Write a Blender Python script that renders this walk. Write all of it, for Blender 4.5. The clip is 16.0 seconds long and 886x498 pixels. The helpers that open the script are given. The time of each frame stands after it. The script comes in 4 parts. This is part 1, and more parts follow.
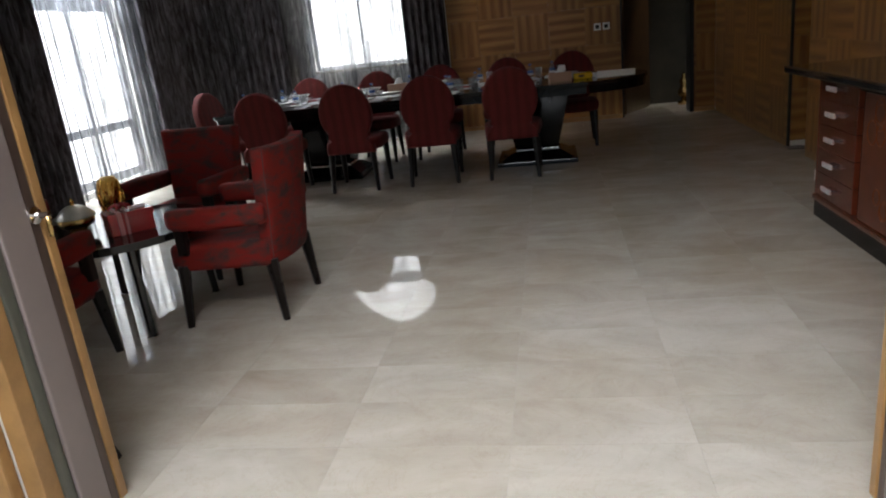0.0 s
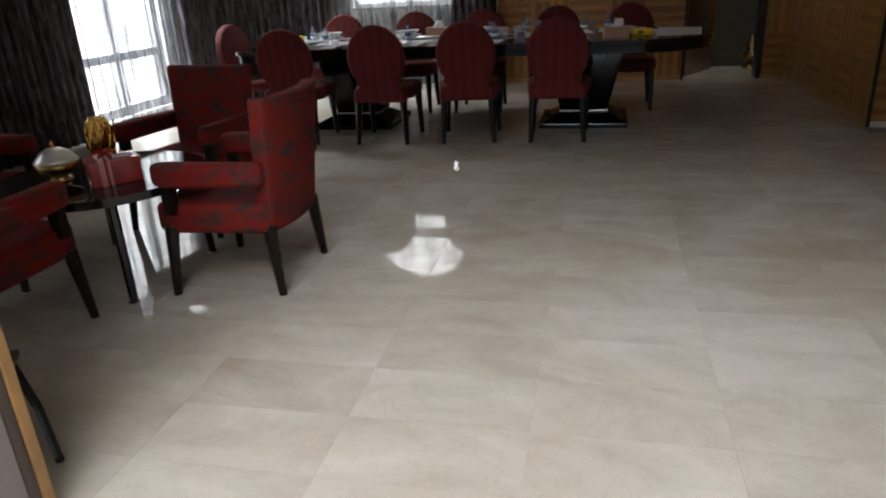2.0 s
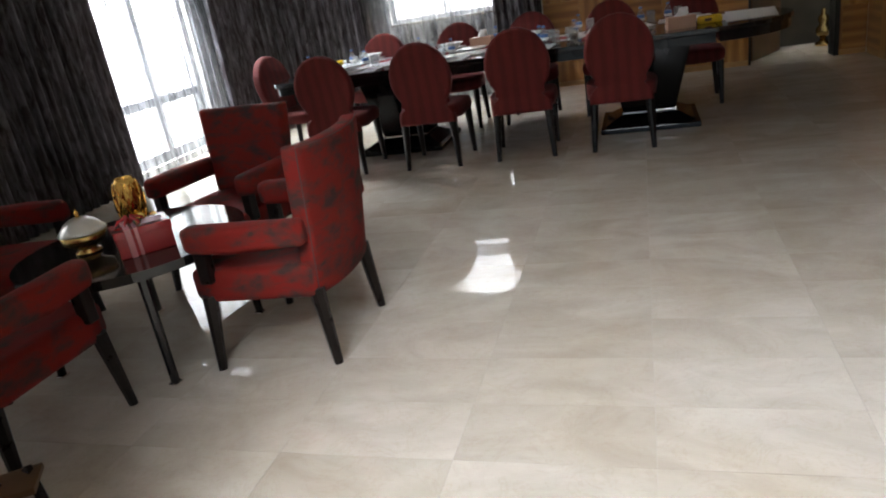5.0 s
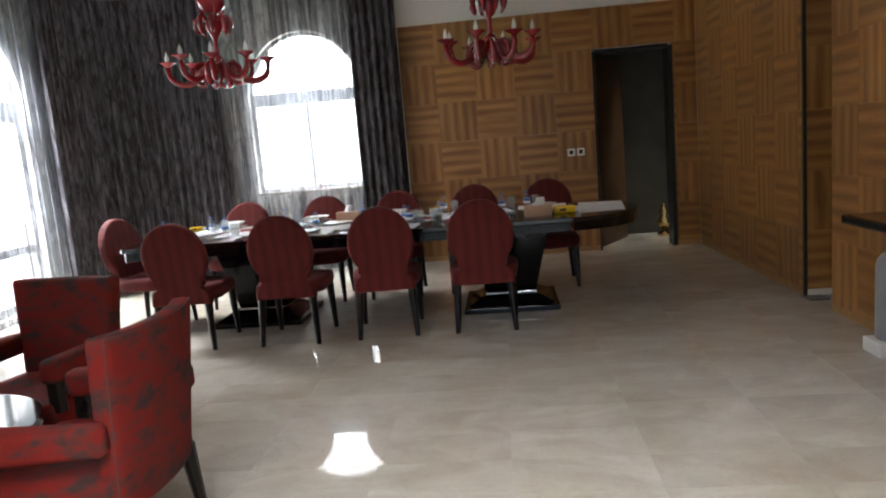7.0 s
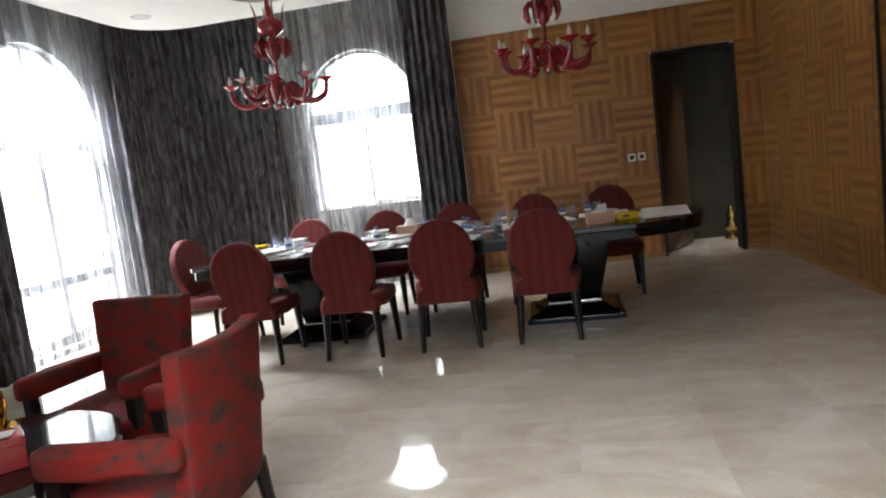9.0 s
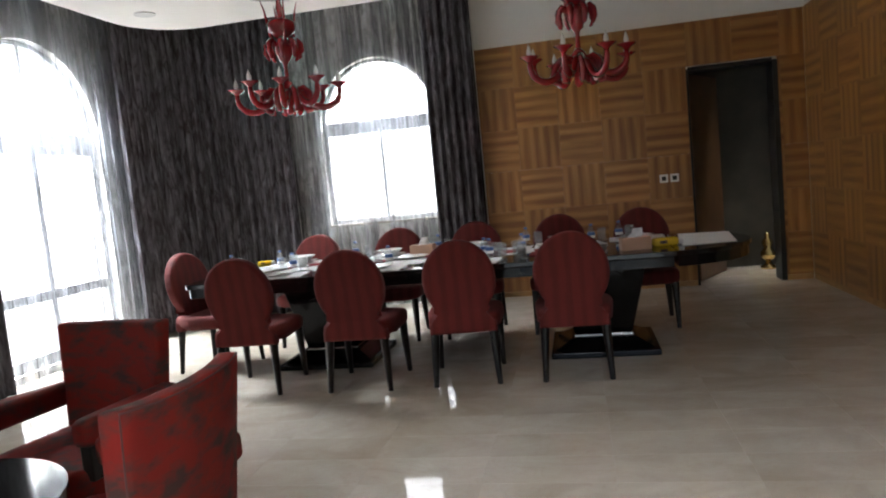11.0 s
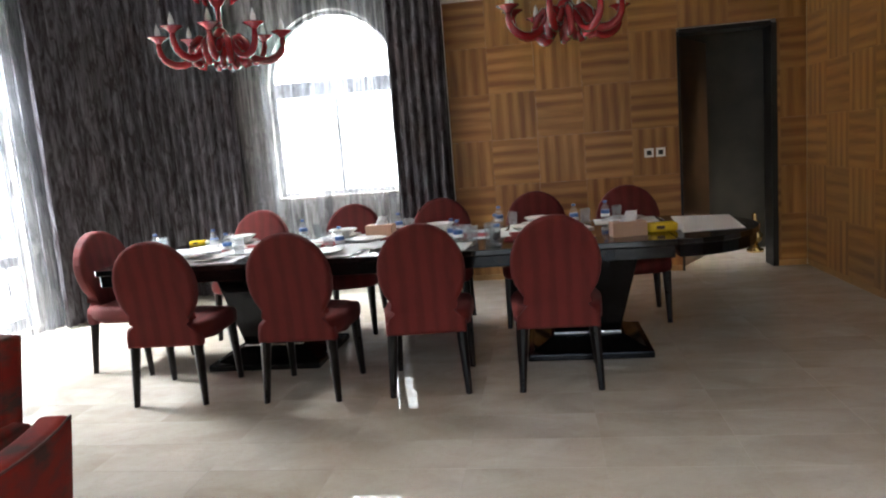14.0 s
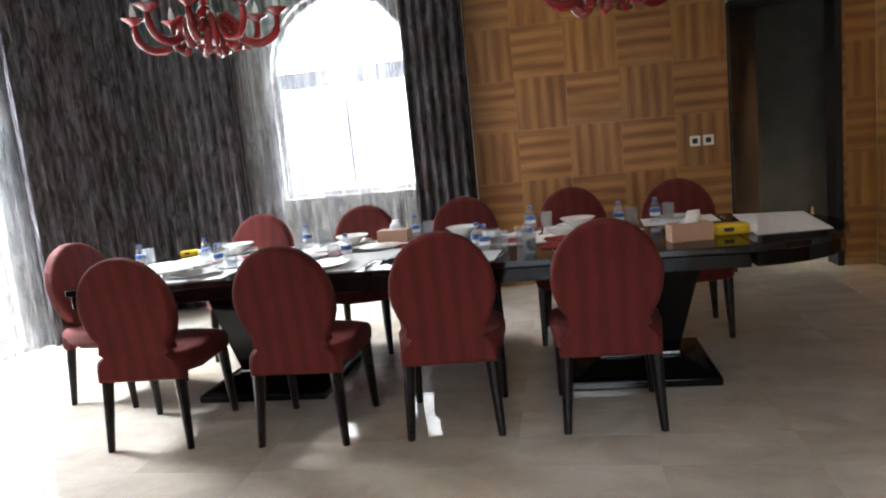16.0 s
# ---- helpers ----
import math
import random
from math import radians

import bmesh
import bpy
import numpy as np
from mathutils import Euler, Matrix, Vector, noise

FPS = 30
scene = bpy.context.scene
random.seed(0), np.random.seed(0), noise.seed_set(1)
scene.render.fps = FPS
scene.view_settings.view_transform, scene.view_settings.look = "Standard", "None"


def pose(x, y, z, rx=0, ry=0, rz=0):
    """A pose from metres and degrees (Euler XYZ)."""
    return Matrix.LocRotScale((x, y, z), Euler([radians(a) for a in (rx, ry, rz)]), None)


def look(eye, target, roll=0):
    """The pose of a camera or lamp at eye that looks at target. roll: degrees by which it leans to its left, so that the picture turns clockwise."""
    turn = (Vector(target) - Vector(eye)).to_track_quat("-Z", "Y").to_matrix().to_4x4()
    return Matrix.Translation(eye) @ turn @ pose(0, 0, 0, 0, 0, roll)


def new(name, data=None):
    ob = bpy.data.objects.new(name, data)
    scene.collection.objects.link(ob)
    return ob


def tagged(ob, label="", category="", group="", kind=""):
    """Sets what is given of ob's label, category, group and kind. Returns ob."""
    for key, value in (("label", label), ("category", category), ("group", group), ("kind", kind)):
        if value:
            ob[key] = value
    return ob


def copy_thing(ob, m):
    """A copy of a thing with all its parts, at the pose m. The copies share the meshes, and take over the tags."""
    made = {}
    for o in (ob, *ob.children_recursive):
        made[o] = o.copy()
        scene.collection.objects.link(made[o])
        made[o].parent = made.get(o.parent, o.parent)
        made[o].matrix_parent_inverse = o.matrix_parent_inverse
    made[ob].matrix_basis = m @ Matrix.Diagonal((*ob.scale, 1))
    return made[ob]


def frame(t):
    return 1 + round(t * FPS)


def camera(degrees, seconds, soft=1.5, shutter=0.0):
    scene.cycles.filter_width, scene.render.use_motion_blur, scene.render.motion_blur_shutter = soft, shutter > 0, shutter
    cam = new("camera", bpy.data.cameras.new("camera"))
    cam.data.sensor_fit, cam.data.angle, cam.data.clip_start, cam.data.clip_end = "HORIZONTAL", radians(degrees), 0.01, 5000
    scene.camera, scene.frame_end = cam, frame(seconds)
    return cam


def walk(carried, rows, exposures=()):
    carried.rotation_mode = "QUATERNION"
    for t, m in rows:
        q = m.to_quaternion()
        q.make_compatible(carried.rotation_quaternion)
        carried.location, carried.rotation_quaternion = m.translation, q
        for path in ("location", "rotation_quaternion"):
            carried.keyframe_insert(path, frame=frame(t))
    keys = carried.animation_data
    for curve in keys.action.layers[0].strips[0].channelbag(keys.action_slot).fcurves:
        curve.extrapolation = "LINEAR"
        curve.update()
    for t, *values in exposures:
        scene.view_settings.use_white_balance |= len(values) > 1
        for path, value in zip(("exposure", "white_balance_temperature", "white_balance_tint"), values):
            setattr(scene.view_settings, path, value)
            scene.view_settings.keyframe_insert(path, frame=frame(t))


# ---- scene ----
cam = camera(65.4, 16.0, soft=2.0)
PATH = [
    (0, (1.151, 0.597, 1.28), (0.82, 2.478, 0.688), -6.4),
    (0.5, (1.149, 0.647, 1.276), (0.843, 2.507, 0.606), -4.1),
    (1, (1.168, 0.792, 1.283), (0.871, 2.651, 0.609), -3.3),
    (1.5, (1.164, 0.922, 1.263), (0.716, 2.738, 0.556), -2.4),
    (2, (1.132, 1.081, 1.282), (0.704, 2.892, 0.549), -3.1),
    (2.5, (1.096, 1.247, 1.278), (0.754, 3.07, 0.53), -4.3),
    (3, (1.074, 1.374, 1.265), (0.552, 3.186, 0.6), -2.8),
    (5.5, (0.974, 1.579, 1.306), (0.397, 3.359, 0.6), -9.7),
    (6, (0.99, 1.677, 1.314), (0.583, 3.547, 0.735), -3.7),
    (6.5, (1.016, 1.721, 1.311), (0.69, 3.637, 0.837), -4.2),
    (7, (1.02, 1.767, 1.338), (0.825, 3.736, 1.047), -4.8),
    (7.5, (1.057, 1.72, 1.336), (0.8, 3.689, 1.096), -4.6),
    (8, (1.049, 1.662, 1.333), (0.812, 3.633, 1.086), -4.1),
    (8.5, (1.038, 1.694, 1.324), (0.65, 3.646, 1.125), -5.9),
    (9, (1.006, 1.782, 1.332), (0.645, 3.734, 1.093), -7.1),
    (11.5, (0.826, 2.32, 1.32), (0.407, 4.267, 1.138), -4.6),
    (12, (0.763, 2.366, 1.321), (0.323, 4.302, 1.082), -4.1),
    (12.5, (0.787, 2.484, 1.328), (0.354, 4.424, 1.1), -5.2),
    (13, (0.829, 2.639, 1.341), (0.436, 4.585, 1.097), -5.8),
    (13.5, (0.824, 2.757, 1.309), (0.413, 4.694, 1.03), -4.9),
    (14, (0.774, 2.993, 1.326), (0.476, 4.951, 1.046), -4.5),
    (14.5, (0.69, 3.116, 1.325), (0.532, 5.082, 0.992), -4.4),
    (15, (0.684, 3.25, 1.333), (0.334, 5.195, 1.029), -5.0),
    (15.5, (0.695, 3.442, 1.303), (0.324, 5.372, 0.936), -3.5),
    (16, (0.661, 3.638, 1.32), (0.305, 5.585, 1.028), -5.7),
]

walk(cam, [(t, look(e, g, r)) for t, e, g, r in PATH], exposures=[
    (0.0, -0.7, 6250, 10), (2.0, -0.55, 6250, 10), (3.0, -0.3, 6250, 10), (5.5, 0.16, 6250, 10), (6.5, 0.26, 6250, 10), (7.0, 0.45, 6250, 10), (7.5, 0.9, 6250, 10), (8.0, 0.98, 6250, 10),
    (9.0, 0.67, 6250, 10), (11.5, 0.35, 6250, 10), (12.5, 0.38, 6250, 10), (13.5, 0.56, 6250, 10), (14.0, 0.8, 6250, 10), (14.5, 1.05, 6250, 10), (16.0, 0.93, 6250, 10)])

# ---- world and lights ----
world = bpy.data.worlds.new("world")
scene.world = world
world.use_nodes = True
wn = world.node_tree.nodes
sky = wn.new("ShaderNodeTexSky")
sky.sky_type, sky.sun_disc = "NISHITA", False
sky.sun_elevation, sky.sun_rotation = radians(50), radians(150)
wn["Background"].inputs["Strength"].default_value = 0.15
world.node_tree.links.new(sky.outputs["Color"], wn["Background"].inputs["Color"])


def area_light(name, m, sx, sy, watts, colour=(1, 1, 1), spread=180):
    d = bpy.data.lights.new(name, "AREA")
    d.shape, d.size, d.size_y, d.energy, d.color, d.spread = "RECTANGLE", sx, sy, watts, colour, radians(spread)
    ob = new(name, d)
    ob.matrix_world = m
    return ob


# daylight from the sky falls in steeply through the window openings; daylight_lobby stands in for an unseen glazed
# front
area_light("daylight_side", look((-4.7, 7.65, 3.42), (-2.6, 7.5, 0.6)), 1.7, 1.3, 2050, (0.93, 0.97, 1), 140)
area_light("daylight_side_near", look((-4.7, 3.45, 4.1), (-3.3, 3.45, 0.6)), 1.7, 1.3, 30, (0.93, 0.97, 1), 140)
area_light("daylight_lobby", look((0.8, -3.0, 2.0), (0.8, 0.0, 0.0)), 4.2, 2.4, 10, (0.97, 0.98, 1))
area_light("daylight_back", look((-1.255, 10.7, 3.55), (-1.15, 9.0, 0.9)), 1.3, 0.7, 1300, (0.93, 0.97, 1), 140)
# unseen lamp under the solid lobby ceiling, added to brighten the near floor
area_light("lobby_fill", look((0.6, 0.7, 3.2), (1.55, 2.9, 0)), 2.2, 1.8, 190, (0.95, 0.975, 1), 110)
# added lamp without a fitting; stands in for side-door light on the passage floor
area_light("passage_fill", look((2.75, 10.45, 2.66), (2.75, 10.45, 0)), 0.2, 0.2, 2.0, (1, 0.95, 0.88), 40)

# ---- materials ----


def material(name):
    m = bpy.data.materials.new(name)
    m.use_nodes = True
    nt = m.node_tree
    return m, nt, nt.nodes["Principled BSDF"]


def link(nt, a, b):
    nt.links.new(a, b)


def node(nt, kind, **inputs):
    n = nt.nodes.new(kind)
    for k, v in inputs.items():
        n.inputs[k.replace("_", " ")].default_value = v
    return n


def coords(nt, scale=(1, 1, 1), rot=(0, 0, 0)):
    tc = nt.nodes.new("ShaderNodeTexCoord")
    mp = nt.nodes.new("ShaderNodeMapping")
    mp.inputs["Scale"].default_value = scale
    mp.inputs["Rotation"].default_value = rot
    link(nt, tc.outputs["Object"], mp.inputs["Vector"])
    return mp.outputs["Vector"]


def ramp(nt, fac, stops):
    r = nt.nodes.new("ShaderNodeValToRGB")
    while len(r.color_ramp.elements) < len(stops):
        r.color_ramp.elements.new(0.5)
    for e, (p, c) in zip(r.color_ramp.elements, stops):
        e.position, e.color = p, (*c, 1)
    link(nt, fac, r.inputs["Fac"])
    return r.outputs["Color"]


def noise_fac(nt, vec, scale, detail=4, rough=0.55, distortion=0.0):
    n = node(nt, "ShaderNodeTexNoise", Scale=scale, Detail=detail, Roughness=rough, Distortion=distortion)
    link(nt, vec, n.inputs["Vector"])
    return n.outputs["Fac"]


def mix(nt, fac, a, b, blend="MIX"):
    n = nt.nodes.new("ShaderNodeMix")
    n.data_type, n.blend_type = "RGBA", blend
    for sock, v in ((n.inputs["Factor"], fac), (n.inputs[6], a), (n.inputs[7], b)):
        if hasattr(v, "links"):
            link(nt, v, sock)
        else:
            sock.default_value = v if isinstance(v, (int, float)) else (*v, 1)
    return n.outputs[2]


def bump(nt, bsdf, height, strength, distance=0.002):
    b = node(nt, "ShaderNodeBump", Strength=strength, Distance=distance)
    link(nt, height, b.inputs["Height"])
    link(nt, b.outputs["Normal"], bsdf.inputs["Normal"])


def plain(name, colour, rough, metal=0.0, var=0.12, scale=6.0, bumps=0.0, coat=0.0, fine=90.0):
    """A surface of one colour with stains at one scale and grain at another."""
    m, nt, b = material(name)
    v = coords(nt)
    lo = [c * (1 - var) for c in colour]
    hi = [min(1, c * (1 + var)) for c in colour]
    col = ramp(nt, noise_fac(nt, v, scale), [(0.3, lo), (0.7, hi)])
    fine_n = noise_fac(nt, v, fine, 2)
    col = mix(nt, 0.25, col, mix(nt, fine_n, lo, hi))
    link(nt, col, b.inputs["Base Color"])
    r = nt.nodes.new("ShaderNodeMapRange")
    r.inputs["To Min"].default_value, r.inputs["To Max"].default_value = max(0.02, rough * 0.93), min(1, rough * 1.07)
    link(nt, noise_fac(nt, v, scale * 2), r.inputs["Value"])
    link(nt, r.outputs["Result"], b.inputs["Roughness"])
    b.inputs["Metallic"].default_value = metal
    b.inputs["Coat Weight"].default_value = coat
    b.inputs["Coat Roughness"].default_value = 0.05
    if bumps:
        bump(nt, b, fine_n, bumps)
    return m


def marble():
    """Polished cream marble; every tile has a tone and clouding of its own, under broad painted reflections."""
    m, nt, b = material("marble")
    info = nt.nodes.new("ShaderNodeObjectInfo")
    isl = nt.nodes.new("ShaderNodeNewGeometry")
    tone = nt.nodes.new("ShaderNodeMath")
    tone.operation = "ADD"
    link(nt, info.outputs["Random"], tone.inputs[0])
    link(nt, isl.outputs["Random Per Island"], tone.inputs[1])
    pos = nt.nodes.new("ShaderNodeVectorMath")
    pos.operation = "SCALE"
    pos.inputs[0].default_value = (37, 19, 53)
    link(nt, tone.outputs[0], pos.inputs["Scale"])
    add = nt.nodes.new("ShaderNodeVectorMath")
    link(nt, isl.outputs["Position"], add.inputs[0])
    link(nt, pos.outputs[0], add.inputs[1])
    v = add.outputs[0]
    st = nt.nodes.new("ShaderNodeMapping")
    st.inputs["Scale"].default_value = (0.8, 1.35, 1)
    link(nt, v, st.inputs["Vector"])
    cloud = noise_fac(nt, st.outputs[0], 2.6, 7, 0.62, 0.8)
    col = ramp(nt, cloud, [(0.25, (0.455, 0.405, 0.342)), (0.5, (0.545, 0.497, 0.432)), (0.75, (0.63, 0.588, 0.525))])
    vein = noise_fac(nt, v, 5.0, 8, 0.7, 1.5)
    veins = ramp(nt, vein, [(0.485, (1, 1, 1)), (0.5, (0.86, 0.80, 0.74)), (0.515, (1, 1, 1))])
    col = mix(nt, 0.5, col, veins, "MULTIPLY")
    fr = nt.nodes.new("ShaderNodeMath")
    fr.operation = "FRACT"
    link(nt, tone.outputs[0], fr.inputs[0])
    shade = ramp(nt, fr.outputs[0], [(0.0, (0.91, 0.895, 0.87)), (0.35, (0.97, 0.965, 0.955)), (1.0, (1.02, 1.02, 1.02))])
    col = mix(nt, 1.0, col, shade, "MULTIPLY")
    # broad warm bands across the tiles imitate soft reflections of the room
    broad = noise_fac(nt, isl.outputs["Position"], 0.9, 4, 0.6, 0.8)
    col = mix(nt, 1.0, col, ramp(nt, broad, [(0.36, (0.87, 0.83, 0.775)), (0.62, (1.0, 1.0, 1.0))]), "MULTIPLY")
    link(nt, col, b.inputs["Base Color"])
    rr = ramp(nt, noise_fac(nt, isl.outputs["Position"], 3.0, 5), [(0.3, (0.01,) * 3), (0.75, (0.035,) * 3)])
    link(nt, rr, b.inputs["Roughness"])
    b.inputs["IOR"].default_value = 1.66
    bump(nt, b, noise_fac(nt, isl.outputs["Position"], 1.3, 2), 0.035, 0.01)
    return m


def veneer(name, axis):
    """Banded wood veneer: the bands run across the given axis of the panel."""
    m, nt, b = material(name)
    info = nt.nodes.new("ShaderNodeObjectInfo")
    sc = (1, 1, 1)
    v = coords(nt, sc)
    off = nt.nodes.new("ShaderNodeVectorMath")
    off.operation = "SCALE"
    off.inputs[0].default_value = (11, 7, 13)
    link(nt, info.outputs["Random"], off.inputs["Scale"])
    add = nt.nodes.new("ShaderNodeVectorMath")
    link(nt, v, add.inputs[0])
    link(nt, off.outputs[0], add.inputs[1])
    st = nt.nodes.new("ShaderNodeMapping")
    st.inputs["Scale"].default_value = (1.2, 1, 14) if axis == "z" else (14, 1, 1.2)
    link(nt, add.outputs[0], st.inputs["Vector"])
    sep = nt.nodes.new("ShaderNodeSeparateXYZ")
    link(nt, v, sep.inputs[0])
    wave = nt.nodes.new("ShaderNodeMath")
    wave.operation = "MULTIPLY"
    link(nt, sep.outputs["Z" if axis == "z" else "X"], wave.inputs[0])
    wave.inputs[1].default_value = 2 * math.pi / 0.1095
    sn = nt.nodes.new("ShaderNodeMath")
    sn.operation = "SINE"
    link(nt, wave.outputs[0], sn.inputs[0])
    n1 = noise_fac(nt, st.outputs[0], 1.3, 5, 0.5)
    mx = nt.nodes.new("ShaderNodeMath")
    mx.operation = "MULTIPLY_ADD"
    link(nt, sn.outputs[0], mx.inputs[0])
    mx.inputs[1].default_value = 0.16
    link(nt, n1, mx.inputs[2])
    col = ramp(nt, mx.outputs[0], [(0.25, (0.215, 0.090, 0.024)), (0.5, (0.325, 0.150, 0.041)), (0.75, (0.43, 0.215, 0.064))])
    fine = nt.nodes.new("ShaderNodeMapping")
    fine.inputs["Scale"].default_value = (4, 1, 240) if axis == "z" else (240, 1, 4)
    link(nt, add.outputs[0], fine.inputs["Vector"])
    gr = noise_fac(nt, fine.outputs[0], 1.0, 3)
    col = mix(nt, 0.35, col, ramp(nt, gr, [(0.3, (0.5, 0.42, 0.33)), (0.6, (1, 1, 1))]), "MULTIPLY")
    tone = ramp(nt, info.outputs["Random"], [(0, (0.88, 0.86, 0.84)), (1, (1.08, 1.06, 1.02))])
    col = mix(nt, 1.0, col, tone, "MULTIPLY")
    link(nt, col, b.inputs["Base Color"])
    b.inputs["Roughness"].default_value = 0.36
    bump(nt, b, gr, 0.1, 0.001)
    return m


def blotched(name, red, dark, scale, lo, hi, rough=0.85):
    """Red upholstery with worn dark ikat blotches and a woven grain."""
    m, nt, b = material(name)
    v = coords(nt, (1, 1, 1.9))
    f = noise_fac(nt, v, scale, 3, 0.6, 0.15)
    col = ramp(nt, f, [(lo, dark), (hi, red)])
    big = noise_fac(nt, v, 2.0, 2)
    col = mix(nt, 0.5, col, ramp(nt, big, [(0.3, (0.75, 0.7, 0.7)), (0.7, (1.1, 1.05, 1.05))]), "MULTIPLY")
    link(nt, col, b.inputs["Base Color"])
    b.inputs["Roughness"].default_value = rough
    b.inputs["Specular IOR Level"].default_value = 0.25
    bump(nt, b, noise_fac(nt, v, 420, 2), 0.35, 0.001)
    return m


def striped(name, a, c):
    """Dark red upholstery with soft upright stripes."""
    m, nt, b = material(name)
    tc = coords(nt)
    sep = nt.nodes.new("ShaderNodeSeparateXYZ")
    link(nt, tc, sep.inputs[0])
    ph = nt.nodes.new("ShaderNodeMath")
    ph.operation = "MULTIPLY"
    ph.inputs[1].default_value = 2 * math.pi / 0.085
    link(nt, sep.outputs["X"], ph.inputs[0])
    sn = nt.nodes.new("ShaderNodeMath")
    sn.operation = "SINE"
    link(nt, ph.outputs[0], sn.inputs[0])
    ma = nt.nodes.new("ShaderNodeMath")
    ma.operation = "MULTIPLY_ADD"
    ma.inputs[1].default_value = 0.22
    link(nt, sn.outputs[0], ma.inputs[0])
    link(nt, noise_fac(nt, coords(nt, (40, 40, 1.5)), 0.8, 3), ma.inputs[2])
    col = ramp(nt, ma.outputs[0], [(0.3, a), (0.66, c)])
    v2 = coords(nt)
    col = mix(nt, 0.35, col, ramp(nt, noise_fac(nt, v2, 5), [(0.3, (0.7, 0.66, 0.66)), (0.7, (1.08, 1.05, 1.05))]), "MULTIPLY")
    link(nt, col, b.inputs["Base Color"])
    b.inputs["Roughness"].default_value = 0.8
    b.inputs["Sheen Weight"].default_value = 0.02
    bump(nt, b, noise_fac(nt, v2, 380, 2), 0.3, 0.001)
    return m


def drapery(name, dark, light, clear, scale=20):
    """Curtain cloth with a damask pattern and fold shading streaked into its colour; clear: how much of it is open
    weave.
    """
    m, nt, b = material(name)
    v = coords(nt, (1, 1, 0.24))
    f = noise_fac(nt, v, scale, 5, 0.6, 0.9)
    pat = ramp(nt, f, [(0.38, (0, 0, 0)), (0.66, (1, 1, 1))])
    col = mix(nt, pat, dark, light)
    # upright dark and light streaks paint the shade of the folds
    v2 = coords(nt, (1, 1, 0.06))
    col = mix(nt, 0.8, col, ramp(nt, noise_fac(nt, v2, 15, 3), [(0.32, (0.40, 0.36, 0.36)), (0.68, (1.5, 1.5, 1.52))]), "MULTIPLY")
    nt.nodes.remove(b)
    out = nt.nodes["Material Output"]
    dif = nt.nodes.new("ShaderNodeBsdfDiffuse")
    tra = nt.nodes.new("ShaderNodeBsdfTranslucent")
    link(nt, col, dif.inputs["Color"])
    link(nt, col, tra.inputs["Color"])
    m1 = node(nt, "ShaderNodeMixShader", Fac=0.15 if clear > 0 else 0.18)
    link(nt, dif.outputs[0], m1.inputs[1])
    link(nt, tra.outputs[0], m1.inputs[2])
    if clear > 0:
        tp = nt.nodes.new("ShaderNodeBsdfTransparent")
        m2 = nt.nodes.new("ShaderNodeMixShader")
        fac = ramp(nt, f, [(0.44, (clear,) * 3), (0.60, (clear * 0.8,) * 3)])
        v3 = coords(nt, (1, 1, 0.03))
        fac = mix(nt, 1.0, fac, ramp(nt, noise_fac(nt, v3, 13, 3), [(0.36, (0.58,) * 3), (0.56, (1, 1, 1))]), "MULTIPLY")
        link(nt, fac, m2.inputs["Fac"])
        link(nt, m1.outputs[0], m2.inputs[1])
        link(nt, tp.outputs[0], m2.inputs[2])
        link(nt, m2.outputs[0], out.inputs["Surface"])
    else:
        link(nt, m1.outputs[0], out.inputs["Surface"])
    return m


MARBLE = marble()
GROUT = plain("grout", (0.42, 0.38, 0.33), 0.6)
VEN_H = veneer("veneer_level", "z")
VEN_V = veneer("veneer_upright", "x")
WOOD_TRIM = plain("oak_trim", (0.36, 0.20, 0.075), 0.4, var=0.25, scale=9)
DOOR_WOOD = plain("door_wood", (0.11, 0.055, 0.022), 0.38, var=0.25, scale=7)
WHITE = plain("white_paint", (0.78, 0.76, 0.71), 0.75, var=0.03, scale=2, bumps=0.05)
# grey-green plaster, its colour darkened to hold the dimness of the passage
STONE_WALL = plain("shaded_grey_green_plaster", (0.062, 0.052, 0.034), 0.6, var=0.3, scale=4, bumps=0.1)
BLACK = plain("black_lacquer", (0.008, 0.007, 0.007), 0.08, var=0.3, scale=3)
BLACK_LEG = plain("dark_stained_wood", (0.010, 0.007, 0.006), 0.28, var=0.3, scale=10)
GAP = plain("black_joint", (0.01, 0.01, 0.01), 0.5)
CHROME = plain("chrome", (0.8, 0.8, 0.8), 0.08, 1.0, var=0.05)
DULL_STEEL = plain("dull_steel", (0.42, 0.40, 0.38), 0.22, 1.0, var=0.4, scale=30)
GOLD = plain("gold", (0.80, 0.48, 0.13), 0.16, 1.0, var=0.12, scale=20)
BRASS = plain("brass", (0.62, 0.42, 0.16), 0.25, 1.0, var=0.15, scale=14)
ARM_RED = blotched("red_ikat_cloth", (0.168, 0.010, 0.0065), (0.048, 0.025, 0.021), 8.5, 0.35, 0.55)
CHAIR_RED = striped("dark_red_striped_cloth", (0.102, 0.016, 0.014), (0.135, 0.019, 0.017))
# light tone raised and blued to carry the window's glare haze
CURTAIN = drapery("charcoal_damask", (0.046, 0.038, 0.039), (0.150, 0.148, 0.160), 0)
SHEER = drapery("grey_sheer_damask", (0.225, 0.235, 0.25), (0.13, 0.135, 0.145), 0.80, 26)
ALU = plain("white_window_frame", (0.72, 0.73, 0.74), 0.35, var=0.04)
RED_GLASS = plain("red_glass", (0.24, 0.006, 0.010), 0.05, var=0.15, scale=8, coat=0.8)
PLINTH = plain("black_stained_plinth", (0.006, 0.005, 0.005), 0.12, var=0.3, scale=6)
MAHOGANY = plain("mahogany", (0.115, 0.026, 0.012), 0.2, var=0.35, scale=7, coat=0.4)
